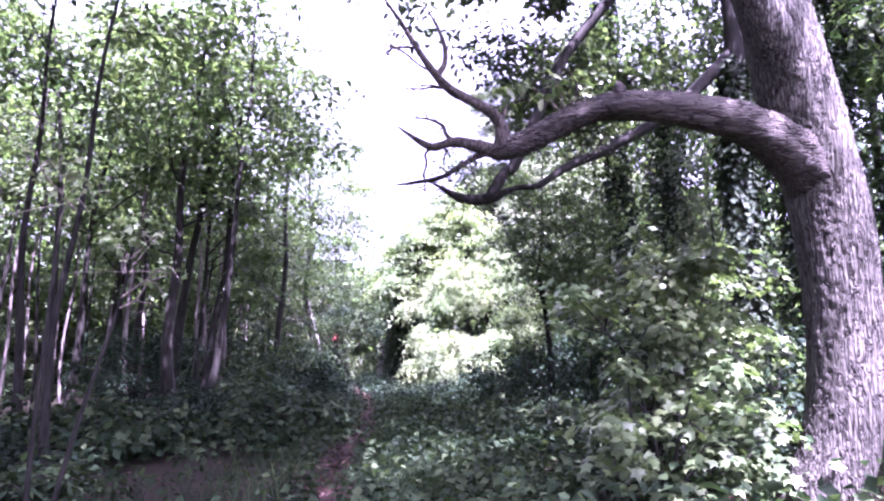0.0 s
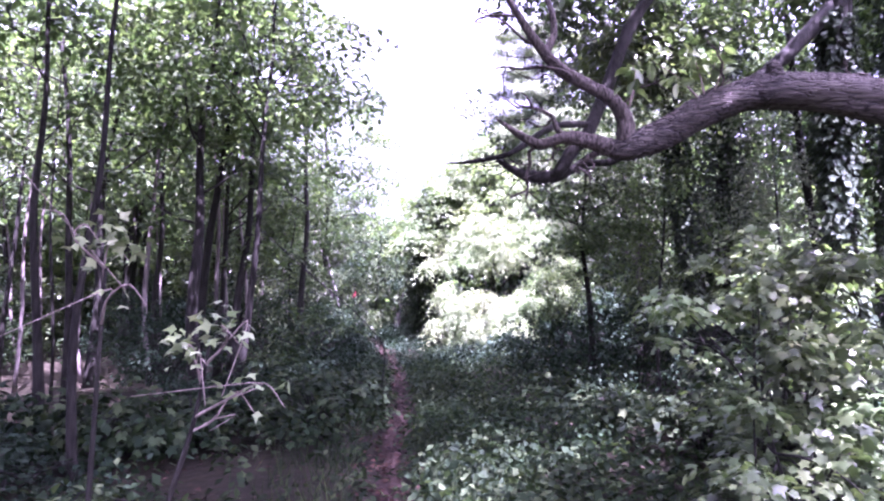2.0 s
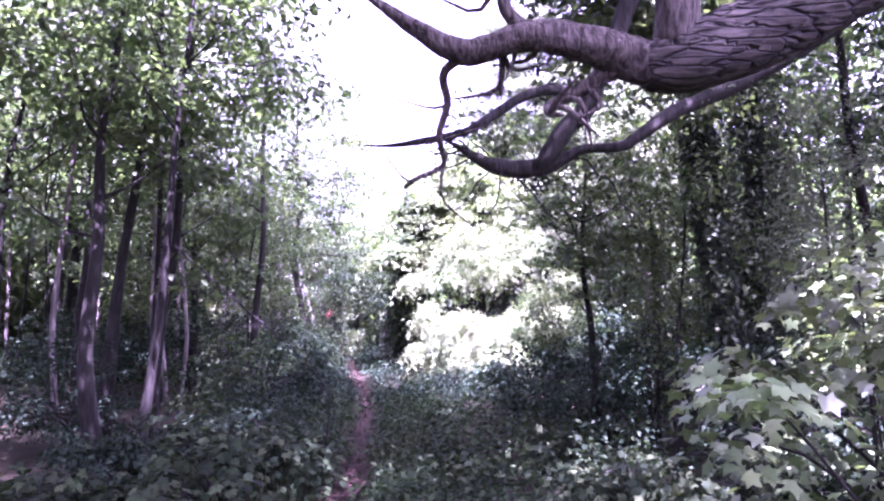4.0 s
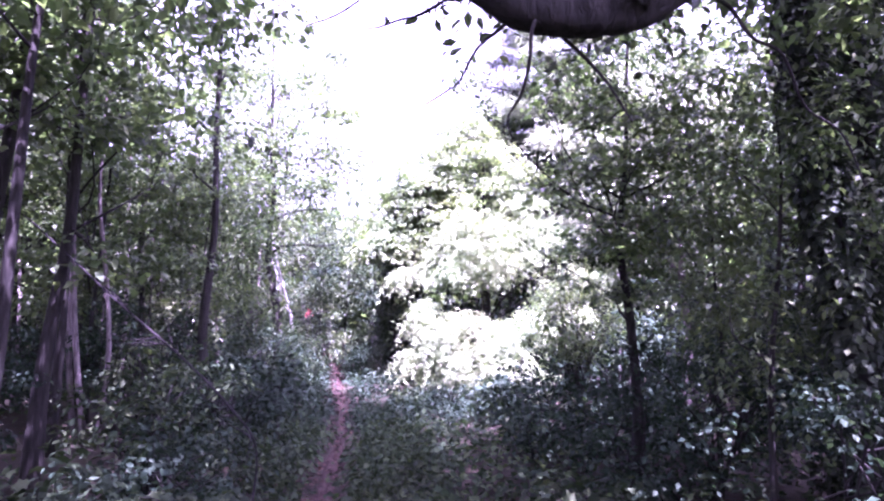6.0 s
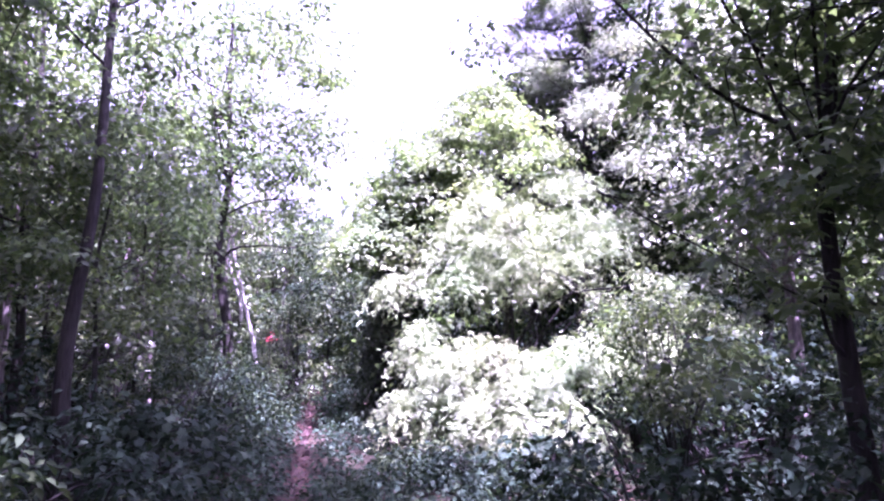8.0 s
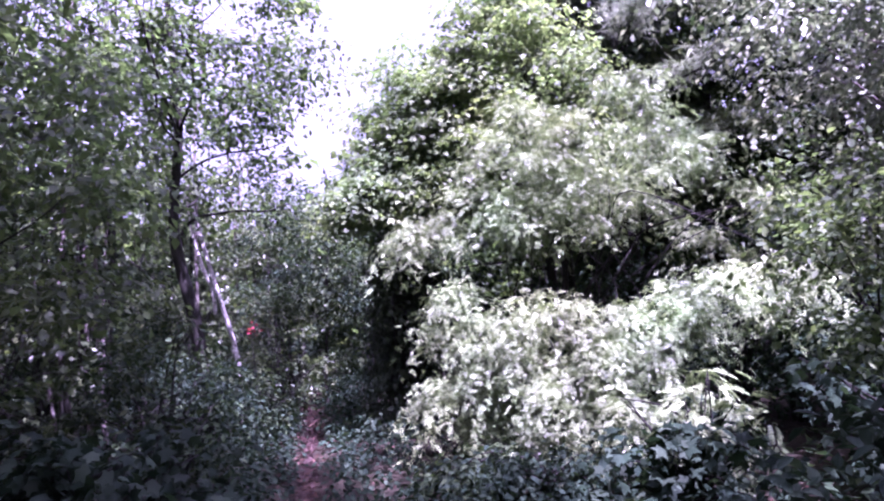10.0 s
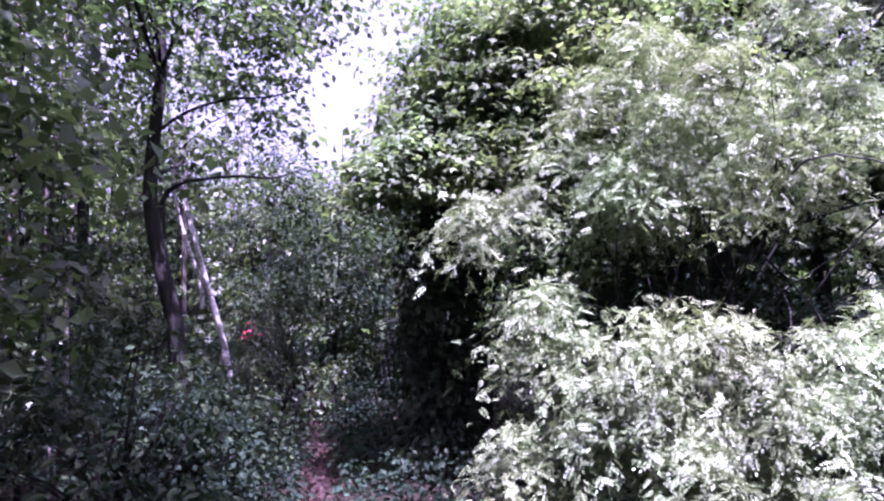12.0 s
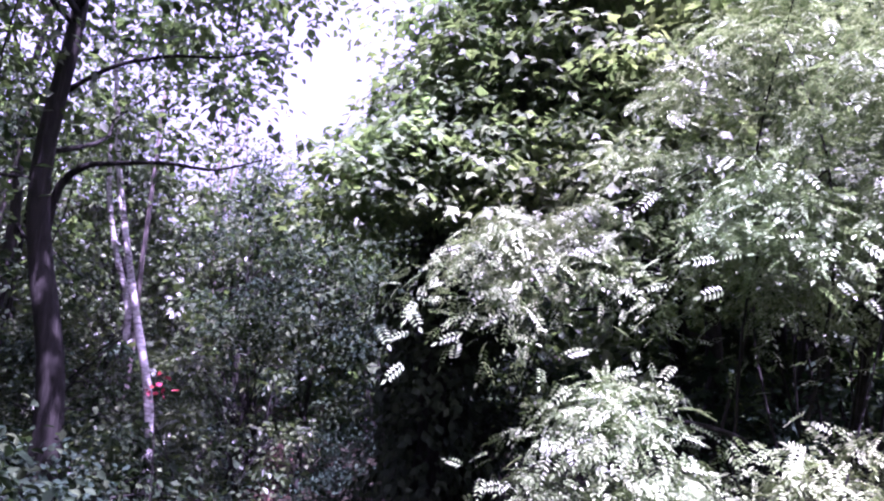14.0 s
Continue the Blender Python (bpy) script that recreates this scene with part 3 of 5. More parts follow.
    # upper limbs and crown, high over the path and to the side, mostly unseen, clumps placed to cast shade
    ends = [(0.6, 5.6, 5.2), (3.9, 2.6, 5.4), (-0.3, 1.4, 5.8), (3.2, 4.6, 5.2), (1.5, 5.2, 6.4), (2.4, 3.2, 7.0), (-0.9, 3.3, 6.3), (-1.7, 5.0, 7.2), (1.3, 6.4, 6.0), (2.8, 5.6, 6.2)]
    for k, e in enumerate(ends):
        a = trunk[10] + (trunk[12] - trunk[10]) * (k / 10)
        e = np.array(e) - base
        bend = (a + e) / 2 + (0, 0, 0.35) + r.normal(size=3) * 0.15
        # near-black bark in place of shade on the upper limbs
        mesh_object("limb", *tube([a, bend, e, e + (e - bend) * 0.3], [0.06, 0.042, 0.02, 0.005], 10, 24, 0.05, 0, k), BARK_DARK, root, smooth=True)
    pts, outs = [], []
    # thinned clumps, so that broken sun falls on trunk and limb
    sparse = [(3.0, 2.3, 5.6), (1.0, 2.1, 5.9), (3.9, 2.6, 5.4), (3.2, 4.6, 5.2), (2.4, 3.2, 7.0)]
    for e in ends + sparse[:2]:
        m, at, away = clumps(3 if e in sparse else 15, 110, np.array(e) - base, (0.95, 0.95, 0.6), r, 0.2, 0.13 if e in sparse else 0.26, 0.5)
        pts.append(at), outs.append(away)
    # leaves round the spur's tip
    m, at, away = clumps(12, 22, np.array((-0.1, 3.8, 3.3)) - base, (0.35, 0.25, 0.22), r, 0.2, 0.14, 0.6)
    v, t = leaf_cloud(at, 0.055 * r.uniform(0.6, 1.2, len(at)), OVAL, r, tilt=0.6, away=away)
    mesh_object("spur_leaves", v, t, LEAF_OAK, root)
    pts, outs = np.concatenate(pts), np.concatenate(outs)
    v, t = leaf_cloud(pts, 0.11 * r.uniform(0.6, 1.2, len(pts)), DIAMOND, r, tilt=0.6, away=outs)
    mesh_object("crown", v, t, LEAF_OAK, root)
    tagged(root, "old oak with furrowed trunk and a long crooked low limb", "tree")


build_oak()

# The wood on one side: slim dark trunks under a high leafy canopy.
WOOD_NEAR = [  # first row of trees; x, y, height, girth, lean x, crown low, crown high, crown radius
    (-3.35, 5.9, 8.0, 0.035, 0.5, 5.0, 8.2, 2.0), (-3.75, 9.4, 9.0, 0.09, -0.1, 2.9, 9.0, 1.75), (-3.1, 8.9, 8.5, 0.055, 0.4, 3.2, 8.5, 1.6), (-5.7, 9.6, 9.5, 0.06, -0.4, 3.1, 9.3, 1.9), (-6.2, 11.0, 10.0, 0.07, 0.3, 3.3, 9.8, 2.0),
    (-3.75, 10.6, 9.0, 0.075, 0.1, 2.5, 9.0, 1.9), (-4.5, 12.0, 9.5, 0.06, -0.1, 2.7, 9.4, 1.9), (-5.9, 12.6, 9.5, 0.065, 0.2, 3.1, 9.4, 1.9),
    (-8.0, 15.2, 10.0, 0.08, 0.0, 3.3, 10.0, 2.3), (-5.4, 15.6, 9.5, 0.07, -0.2, 2.7, 9.5, 2.1), (-6.6, 21.2, 9.0, 0.09, 0.1, 2.1, 9.2, 2.3), (-7.6, 18.2, 9.0, 0.08, 0.2, 2.1, 9.2, 2.3),
]
WOOD_DEEP = [  # trees deeper in the wood, and unseen ones round the start added for shade
    (-4.4, 2.4, 9.0, 0.08, 0.1, 4.9, 9.2, 2.0), (-3.3, 3.5, 9.2, 0.08, 1.6, 5.4, 9.2, 2.3), (-7.0, 2.6, 9.0, 0.08, 0.4, 3.6, 9.0, 2.3), (-2.6, -1.4, 9.5, 0.1, 0.1, 4.5, 9.5, 2.0),
    (2.6, -2.6, 9.5, 0.1, 0.1, 4.2, 9.5, 2.2), (-7.5, 5.0, 9.5, 0.08, 0.3, 3.0, 9.5, 2.4), (-5.0, -2.0, 9.0, 0.09, 0.3, 3.0, 9.0, 2.4), (-9.0, 11.5, 10.0, 0.08, 0.3, 3.0, 9.8, 2.2),
    (-9.6, 18.5, 10.0, 0.08, 0.3, 2.8, 9.8, 2.4), (-4.6, 7.4, 8.5, 0.05, -0.5, 3.8, 8.5, 1.5), (-6.8, 7.8, 9.0, 0.06, -0.3, 3.3, 9.0, 1.8),
]
for i, (x, y, h, g, lx, z0, z1, cr) in enumerate(WOOD_NEAR + WOOD_DEEP):
    if 7 < y < 12.5:
        h, z1 = 7.4, 7.3
    elif 12.5 < y < 19:
        h, z1 = 8.0, 7.6
    tree("slim dark-barked woodland tree with a leafy high crown", x, y, h, g, (lx, 0.1), (z0, z1, cr), count=int((8 if x < -4.4 and 9 < y < 14 else 14 if y < 7 else 10) * (z1 - z0)), per=110 if y > 12.5 else 80, size=0.09 if y > 12.5 else 0.115, seed=100 + i, limbs=10, shape=OVAL if 7 < y < 9.2 and x > -5 else DIAMOND, flat=0.35, spread=0.36, group="slim trees of the wood")
# hazels further along take the dark undergrowth green in place of shade
for i, (x, y, h, cr) in enumerate([(-3.9, 15.0, 4.6, 1.3), (-5.6, 14.2, 4.4, 1.3), (-5.9, 18.4, 4.8, 1.4), (-2.9, 21.6, 4.4, 1.3), (-7.2, 16.2, 4.8, 1.4)]):
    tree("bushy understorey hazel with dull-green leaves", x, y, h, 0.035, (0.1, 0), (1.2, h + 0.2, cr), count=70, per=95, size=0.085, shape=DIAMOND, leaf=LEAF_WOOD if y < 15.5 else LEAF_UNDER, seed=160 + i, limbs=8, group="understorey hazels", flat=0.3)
for i, (x, y, h) in enumerate([(-6.7, 23.6, 5.3), (-8.7, 22.6, 5.6), (-5.3, 25.6, 5.0), (-10.8, 22.0, 5.8), (-3.9, 26.0, 4.8)]):
    tree("low bushy tree closing the view beyond the bend", x, y, h, 0.06, (0.1, 0), (0.8, h + 0.2, 1.5), count=95, per=85, size=0.11, leaf=LEAF_OAK, seed=430 + i, limbs=9, flat=0.35, shell=0.25, group="low trees beyond the bend")
# the forked tree and the birch further along
tree("slim dark tree with an open leafy crown near the path", -3.35, 13.6, 8.6, 0.075, (-0.15, 0), (2.3, 8.6, 1.3), shift=(-0.6, 0), count=85, per=95, size=0.085, seed=203, limbs=10, flat=0.3)
forked = tree("slim forked tree with grey bark and open leafy crown", -3.75, 18.0, 8.2, 0.095, (-0.35, 0), (2.4, 8.4, 1.85), shift=(0.3, 0.1), count=110, per=120, size=0.09, seed=201, limbs=14)
birch = tree("slim leaning birch with pale white bark among darker trees", -3.7, 19.5, 6.5, 0.045, (-1.4, 0), (3.4, 6.8, 1.1), count=35, per=60, size=0.07, seed=202, limbs=8, bark=BARK_BIRCH, category="birch")


def add_boughs():
    """The forked tree's long bowed boughs and the birch's second stem."""
    base = np.array(forked.location)
    for k, (pts, rad) in enumerate([([(-3.84, 18.0, 2.35), (-3.76, 17.95, 2.75), (-3.57, 17.9, 2.9), (-3.39, 17.9, 2.93), (-3.05, 17.9, 2.95), (-2.71, 17.9, 2.92), (-2.4, 17.9, 3.0)], 0.03),
                                    ([(-3.9, 18.0, 3.1), (-3.83, 17.95, 3.38), (-3.47, 17.9, 3.59), (-3.1, 17.9, 3.68), (-2.72, 17.9, 3.69), (-2.42, 17.9, 3.76)], 0.022)]):
        mesh_object("limb", *tube(np.array(pts) - base, np.linspace(rad, 0.005, len(pts)), 9, 36, 0.06, 0.02, k), BARK_DARK, forked, smooth=True)
    base = np.array(birch.location)
    mesh_object("limb", *tube(np.array([(-4.0, 19.5, 1.75), (-4.02, 19.48, 2.1), (-4.16, 19.46, 2.5), (-4.3, 19.45, 3.1), (-4.36, 19.45, 4.0)]) - base, [0.03, 0.028, 0.025, 0.02, 0.008], 9, 30, 0.05, 0, 3), BARK_BIRCH, birch, smooth=True)


add_boughs()


def build_poles():
    """Young bare stems deeper in the wood."""
    r = np.random.default_rng(31)
    made = []
    for k in range(4):
        root = root_at("sapling", -9 - k, 16)
        h = 5.5 + k * 0.5
        line = stem_line(h, (r.normal() * 0.3, 0.1), r, 0.05)
        mesh_object("trunk", *tube(line, np.linspace(0.034, 0.008, len(line)), 7, 16, 0.03, 0, k), BARK_GREY if k % 2 else BARK_DARK, root, smooth=True)
        m, at, away = clumps(11, 32, (line[-1][0] * 0.8, 0.1, h * 0.72), (0.7, 0.7, h * 0.26), r, 0.1, 0.24)
        v, t = leaf_cloud(at, 0.085 * r.uniform(0.6, 1.2, len(at)), DIAMOND, r, away=away)
        mesh_object("crown", v, t, LEAF_WOOD, root)
        tagged(root, "thin straight sapling with a small leafy top", "sapling", "thin saplings in the wood")
        made.append(root)
    n = 0
    while n < 86:
        x, y = r.uniform(-15, -4.2), r.uniform(9, 29)
        if x > -3.6 - (y - 9) * 0.12:
            continue
        s = r.uniform(0.75, 1.35)
        m = pose(x, y, float(ground_height(x, y)) - 0.03, r.normal() * 2, r.normal() * 2, r.uniform(0, 360))
        if n < 4:
            made[n].matrix_basis = m
        else:
            c = copy_thing(made[n % 4], m)
            c.scale = (s, s, s)
        n += 1


build_poles()

# ---- the other side: ivy-clad trunks, dense bushes, a maple and the bright shrub ----


def ivy_wrap(root, line, height, wide, seed):
    """Ivy leaves all round a stem, in uneven bulges."""
    r = np.random.default_rng(seed + 5)
    n = int(height * 1150)
    z = r.uniform(0.1, height * 0.9, n)
    ang = r.uniform(0, 6.283, n)
    bulge = 0.6 + 0.4 * np.abs(np.sin(z * 1.9 + 2 * np.sin(ang + seed)))
    rad = wide * bulge * r.uniform(0.55, 1.05, n)
    c = np.stack([np.interp(z, line[:, 2], line[:, 0]), np.interp(z, line[:, 2], line[:, 1]), z], 1)
    out = np.stack([np.cos(ang), np.sin(ang), 0 * ang], 1)
    at = c + out * rad[:, None]
    ok = clear(at + np.array(root.location))
    v, t = leaf_cloud(at[ok], r.uniform(0.05, 0.105, ok.sum()), DIAMOND, r, up=0.5, tilt=0.4, droop=0.6, away=out[ok] * 1.6)
    mesh_object("ivy", v, t, LEAF_IVY, root, "dark glossy ivy leaves")


def ivy_trunk(x, y, height, girth, wide, seed, top=None):
    r = np.random.default_rng(seed)
    root = root_at("ivy_clad_tree", x, y)
    line = stem_line(height, (r.normal() * 0.3, 0), r, 0.06)
    mesh_object("trunk", *tube(line, girth * np.linspace(1.2, 0.3, len(line)), 14, 30, 0.05, 0.04, seed), BARK_DARK, root, smooth=True)
    ivy_wrap(root, line, height, wide, seed)
    if top:
        m, at, away = clumps(60, 85, (0, 0, (top[0] + top[1]) / 2), (top[2], top[2], (top[1] - top[0]) / 2), r, 0.3, 0.34)
        v, t = leaf_cloud(at, 0.1 * r.uniform(0.6, 1.2, len(at)), DIAMOND, r, away=away)
        mesh_object("crown", v, t, LEAF_WOOD, root)
    return tagged(root, "tree trunk thickly wrapped in dark ivy", "tree", "ivy-clad trees")


tree("dark tree with broad tiers of leaves beside the path", 1.92, 11.1, 5.0, 0.065, (0, 0), (2.0, 4.9, 1.2), count=105, per=95, size=0.07, shape=STAR, leaf=LEAF_WOOD, seed=361, limbs=14, shell=0.3, spread=0.3, flat=0.2, tilt=0.35, keep=lambda p: p[:, 0] > 0.95 + 0.2 * np.sin(4 * p[:, 2]))
ivy_trunk(3.1, 9.4, 7.5, 0.1, 0.2, 306, (3.9, 8.2, 1.7))
ivy_trunk(4.9, 7.6, 7.5, 0.1, 0.3, 307, (3.4, 8.4, 1.7))
ivy_trunk(3.9, 10.9, 7.5, 0.15, 0.45, 302, (3.8, 8.0, 1.8))
ivy_trunk(4.15, 7.0, 8.0, 0.16, 0.4, 303, (4.2, 8.4, 1.8))
ivy_trunk(5.0, 13.8, 5.6, 0.16, 0.5, 304, (2.6, 5.4, 1.5))
tree("leafy tree with dense crown behind the ivy", 6.9, 13.4, 7.4, 0.1, (0.1, 0), (1.6, 7.4, 1.8), count=75, per=75, size=0.12, shape=DIAMOND, seed=343, limbs=8, flat=0.35)
# out-of-view crown added to shade the path and its left edge
tree("unseen tree behind the start, its crown added to shade the path", 1.6, -1.6, 10.0, 0.14, (-0.6, 0.6), (6.3, 9.0, 3.2), shift=(-2.7, 3.4), count=130, per=90, size=0.13, shape=DIAMOND, seed=345, limbs=10, flat=0.3)
SHADE_TREES = [  # tall trees added to shade wood and path, crowns out of view; x, y, and how far the crown leans out
    (-8.5, -1.5, 0, 0), (-5.6, 0.8, 0, 0), (-9.5, 3.6, 0, 0), (-6.4, 4.9, 0, 0), (4.6, -1.4, -2.5, 0.5), (-6.8, 2.8, 3.2, 0), (-6.6, -0.2, 3.2, 0), (-3.4, -4.0, 0, 0),
    (0.8, -5.0, 0, 0), (-1.2, -3.0, 0.6, 0), (-6.2, 6.6, 6.5, 0), (-4.2, 10.3, 3.0, 0), (-5.6, 2.4, 4.6, 0.4), (5.6, 7.6, 0, 0), (5.2, 9.9, -4.9, 0),
]
for i, (x, y, sx, sy) in enumerate(SHADE_TREES):
    tree("tall tree whose unseen high crown is added for shade", x, y, 12.0, 0.075, (0.1 + 0.4 * sx, 0.1), (9.5, 12.0, 2.3), shift=(0.75 * sx, sy), count=105 if sx else 75, per=80, size=0.17, seed=380 + i, limbs=7, flat=0.3, spread=0.5, shell=0.1, group="tall trees of the wood")
for i, (x, y) in enumerate([(-9.4, 7.0), (-10.6, 10.2), (-9.8, 13.2), (-11.6, 16.6), (-8.2, 17.0), (-10.4, 20.4), (-12.4, 12.6), (-7.4, 14.4)]):
    tree("dense-crowned tree deep in the wood", x, y, 10.0, 0.08, (0, 0), (2.6, 10.0, 1.9), count=95, per=75, size=0.15, seed=410 + i, limbs=8, flat=0.4, spread=0.42, shell=0.2, group="deep trees of the wood")
for i, (x, y) in enumerate([(6.6, 9.2), (7.6, 12.8), (6.2, 5.6), (6.8, 16.4)]):
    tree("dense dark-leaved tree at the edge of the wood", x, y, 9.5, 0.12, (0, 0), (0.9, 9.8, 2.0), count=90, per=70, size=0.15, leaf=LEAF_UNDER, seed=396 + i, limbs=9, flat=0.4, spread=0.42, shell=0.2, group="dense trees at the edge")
ivy_trunk(-1.3, 18.6, 3.4, 0.12, 0.5, 305)

bush("dark dense holly under the maple", -1.1, 19.1, (0.6, 0.5), 2.7, 60, 90, 0.075, DIAMOND, LEAF_IVY, 306, name="holly", category="holly", shell=0.2)

# the maple over the dark hollow
tree("young maple with dense layered green crown", 0.75, 18.7, 5.8, 0.09, (-0.3, 0), (2.5, 6.0, 1.75), shift=(-0.45, 0), count=250, per=130, size=0.08, shape=STAR, leaf=LEAF_MAPLE, seed=310, extra=[((-1.65, -0.3, 3.4), (0.95, 0.8, 0.65), 60), ((-0.95, -1.0, 3.0), (0.8, 0.4, 0.3), 26), ((-2.0, -0.9, 3.05), (0.55, 0.45, 0.32), 30), ((-1.45, -0.4, 4.0), (0.8, 0.65, 0.9), 60)], limbs=14,
     shell=0.5, cone=0.4, spread=0.28, tilt=0.4, flat=0.26, category="maple")


def build_shrub():
    """The tall sunlit shrub: arching sprays of feathery leaves in tiers over bare tangled stems."""
    r = np.random.default_rng(320)
    root = root_at("feathery_shrub", 0.75, 16.9)
    base = np.array(root.location)
    domes = [((1.05, 16.9, 2.95), (1.3, 1.0, 0.9), 62, -0.75), ((0.3, 16.55, 2.85), (0.65, 0.5, 0.65), 30, -0.8), ((0.8, 16.2, 2.75), (0.8, 0.5, 0.5), 16, -0.4), ((-0.48, 16.5, 1.5), (0.34, 0.35, 0.3), 20, -0.6), ((-0.15, 16.15, 1.05), (0.36, 0.33, 0.28), 18, -0.6), ((-0.5, 16.25, 0.72), (0.36, 0.3, 0.3), 15, -0.8), ((-0.72, 16.6, 2.27), (0.33, 0.3, 0.24), 13, -1), ((0.3, 16.0, 1.42), (0.36, 0.3, 0.24), 18, -0.6), ((0.25, 15.75, 0.68), (0.42, 0.3, 0.3), 17, -0.8), ((0.78, 15.7, 1.08), (0.34, 0.3, 0.3), 18, -0.6), ((1.2, 15.6, 1.38), (0.4, 0.3, 0.28), 20, -0.6), ((1.0, 15.4, 0.6), (0.45, 0.3, 0.3), 16, -0.8), ((0.3, 16.3, 2.35), (0.45, 0.4, 0.25), 14, -1), ((0.9, 15.9, 2.45), (0.45, 0.4, 0.3), 14, -1), ((0.5, 16.6, 0.8), (0.8, 0.6, 0.45), 18, -1), ((1.75, 15.4, 1.7), (0.5, 0.5, 0.4), 30, -0.7),
             ((2.4, 16.4, 2.2), (0.65, 0.6, 0.45), 22, -0.7), ((-0.05, 16.35, 0.5), (0.55, 0.45, 0.35), 14, -1), ((1.1, 16.0, 0.5), (0.6, 0.55, 0.35), 14, -1)]
    tips, n = [], 0
    for c, rad, count, low in domes:
        d = unit(r.normal(size=(count, 3)) + (0, -0.35, 0.35))
        d[:, 2] = np.maximum(d[:, 2], low)
        tips.append(np.array(c) - base + d * np.array(rad) * r.uniform(0.6, 1.15, (count, 1)))
    tips = np.concatenate(tips)
    for k in range(6):
        a = np.array([r.normal() * 0.3, r.normal() * 0.15 + 0.2, 0.0])
        e = tips[r.integers(len(tips))]
        pieces = [tube([a, a + (e - a) * (0.15, 0.15, 0.45) + r.normal(size=3) * 0.1, a + (e - a) * (0.55, 0.55, 0.85) + r.normal(size=3) * 0.12, e * (0.95, 0.95, 1)], [0.03, 0.024, 0.014, 0.005], 7, 20, 0.06, 0, k)]
        for _ in range(9):
            q = tips[r.integers(len(tips))]
            s = r.uniform(0.3, 0.75)
            b = a + (e - a) * np.array([0.6 * s, 0.6 * s, 1.15 * s])
            pieces.append(tube([b, (b + q) / 2 + (0, 0, 0.2) + r.normal(size=3) * 0.2, q], [0.009, 0.006, 0.002], 5, 12, 0, 0, k))
        mesh_object("stem", *joined(pieces), BARK_DARK, root, smooth=True)
    # each tip bears drooping branchlets set with fronds
    n = len(tips) * 12
    who = np.repeat(np.arange(len(tips)), 12)
    ang = r.uniform(0, 6.283, n)
    ahead = unit(np.stack([np.cos(ang), np.sin(ang) - 0.25, r.normal(size=n) * 0.35], 1))
    reach = r.uniform(0.2, 0.46, n) * r.uniform(0.6, 1.2, len(tips))[who]
    ats, outs = [], []
    for step in np.linspace(0.05, 1.0, 8):
        p = tips[who] + ahead * (reach * step)[:, None]
        p[:, 2] -= 0.75 * reach * step**2
        side = np.stack([-ahead[:, 1], ahead[:, 0], 0 * ang], 1) * np.where(r.random(n) < 0.5, 1, -1)[:, None]
        ats.append(p + r.normal(size=(n, 3)) * 0.02)
        outs.append(unit(ahead * 0.8 + side * 0.7 + (0, 0, -0.55 * step)))
    at, off = np.concatenate(ats), np.concatenate(outs)
    wx, wz = at[:, 0] + base[0], at[:, 2] + base[2]
    band = np.abs(wz - 1.8 - 0.13 * np.sin(4.5 * wx + 1)) < 0.17 * np.clip((wx - 0.2) * 2.5, 0, 1) * np.clip((1.5 - wx) * 2.5, 0, 1) - 0.03 + 0.05 * r.normal(size=len(at))
    ok = clear(at + base, 0.55) & (at[:, 2] > 0.05) & ((at[:, 1] + base[1] > 15.8) | (at[:, 2] < 1.8)) & ~band
    v, t = leaf_cloud(at[ok], r.uniform(0.05, 0.092, ok.sum()), FROND, r, tilt=0.4, droop=0.15, away=off[ok] * 0.7)
    mesh_object("foliage", v, t, LEAF_SHRUB, root, "pale grey-green feathery leaves")
    tagged(root, "tall sunlit shrub with tiers of feathery pale leaves", "shrub")


build_shrub()

# a pine behind, and a drooping pale tree beside it
def build_pine():
    r = np.random.default_rng(330)
    root = root_at("pine_tree", 2.1, 19.9)
    line = stem_line(10.5, (0.2, 0), r, 0.05)
    mesh_object("trunk", *tube(line, np.linspace(0.16, 0.03, len(line)), 12, 24, 0.04, 0.04, 2), BARK_DARK, root, smooth=True)
    ats, outs = [], []
    for k in range(46):
        z = 3.2 + 7.0 * k / 46
        ang = k * 2.4
        ln = (2.7 - 0.2 * (z - 2.8)) * r.uniform(0.75, 1.15)
        d = np.array([math.cos(ang), math.sin(ang), 0])
        a = np.array([np.interp(z, line[:, 2], line[:, 0]), np.interp(z, line[:, 2], line[:, 1]), z])
        e = a + d * ln + (0, 0, 0.25 - 0.15 * ln)
        mesh_object("limb", *tube([a, (a + e) / 2 - (0, 0, 0.12), e], [0.03, 0.02, 0.005], 6, 8, 0, 0, k), BARK_DARK, root, smooth=True)
        m = 240
        s = r.uniform(0.35, 1.05, m)
        at = a + (e - a) * s[:, None] + r.normal(size=(m, 3)) * (0.22, 0.22, 0.09)
        ats.append(at), outs.append(np.repeat(d[None], m, 0))
    at, out = np.concatenate(ats), np.concatenate(outs)
    v, t = leaf_cloud(at, r.uniform(0.16, 0.28, len(at)), NEEDLES, r, tilt=0.3, droop=0.1, away=out * 1.5)
    mesh_object("crown", v, t, LEAF_PINE, root)
    tagged(root, "tall pine with layered grey-green needle boughs", "pine")


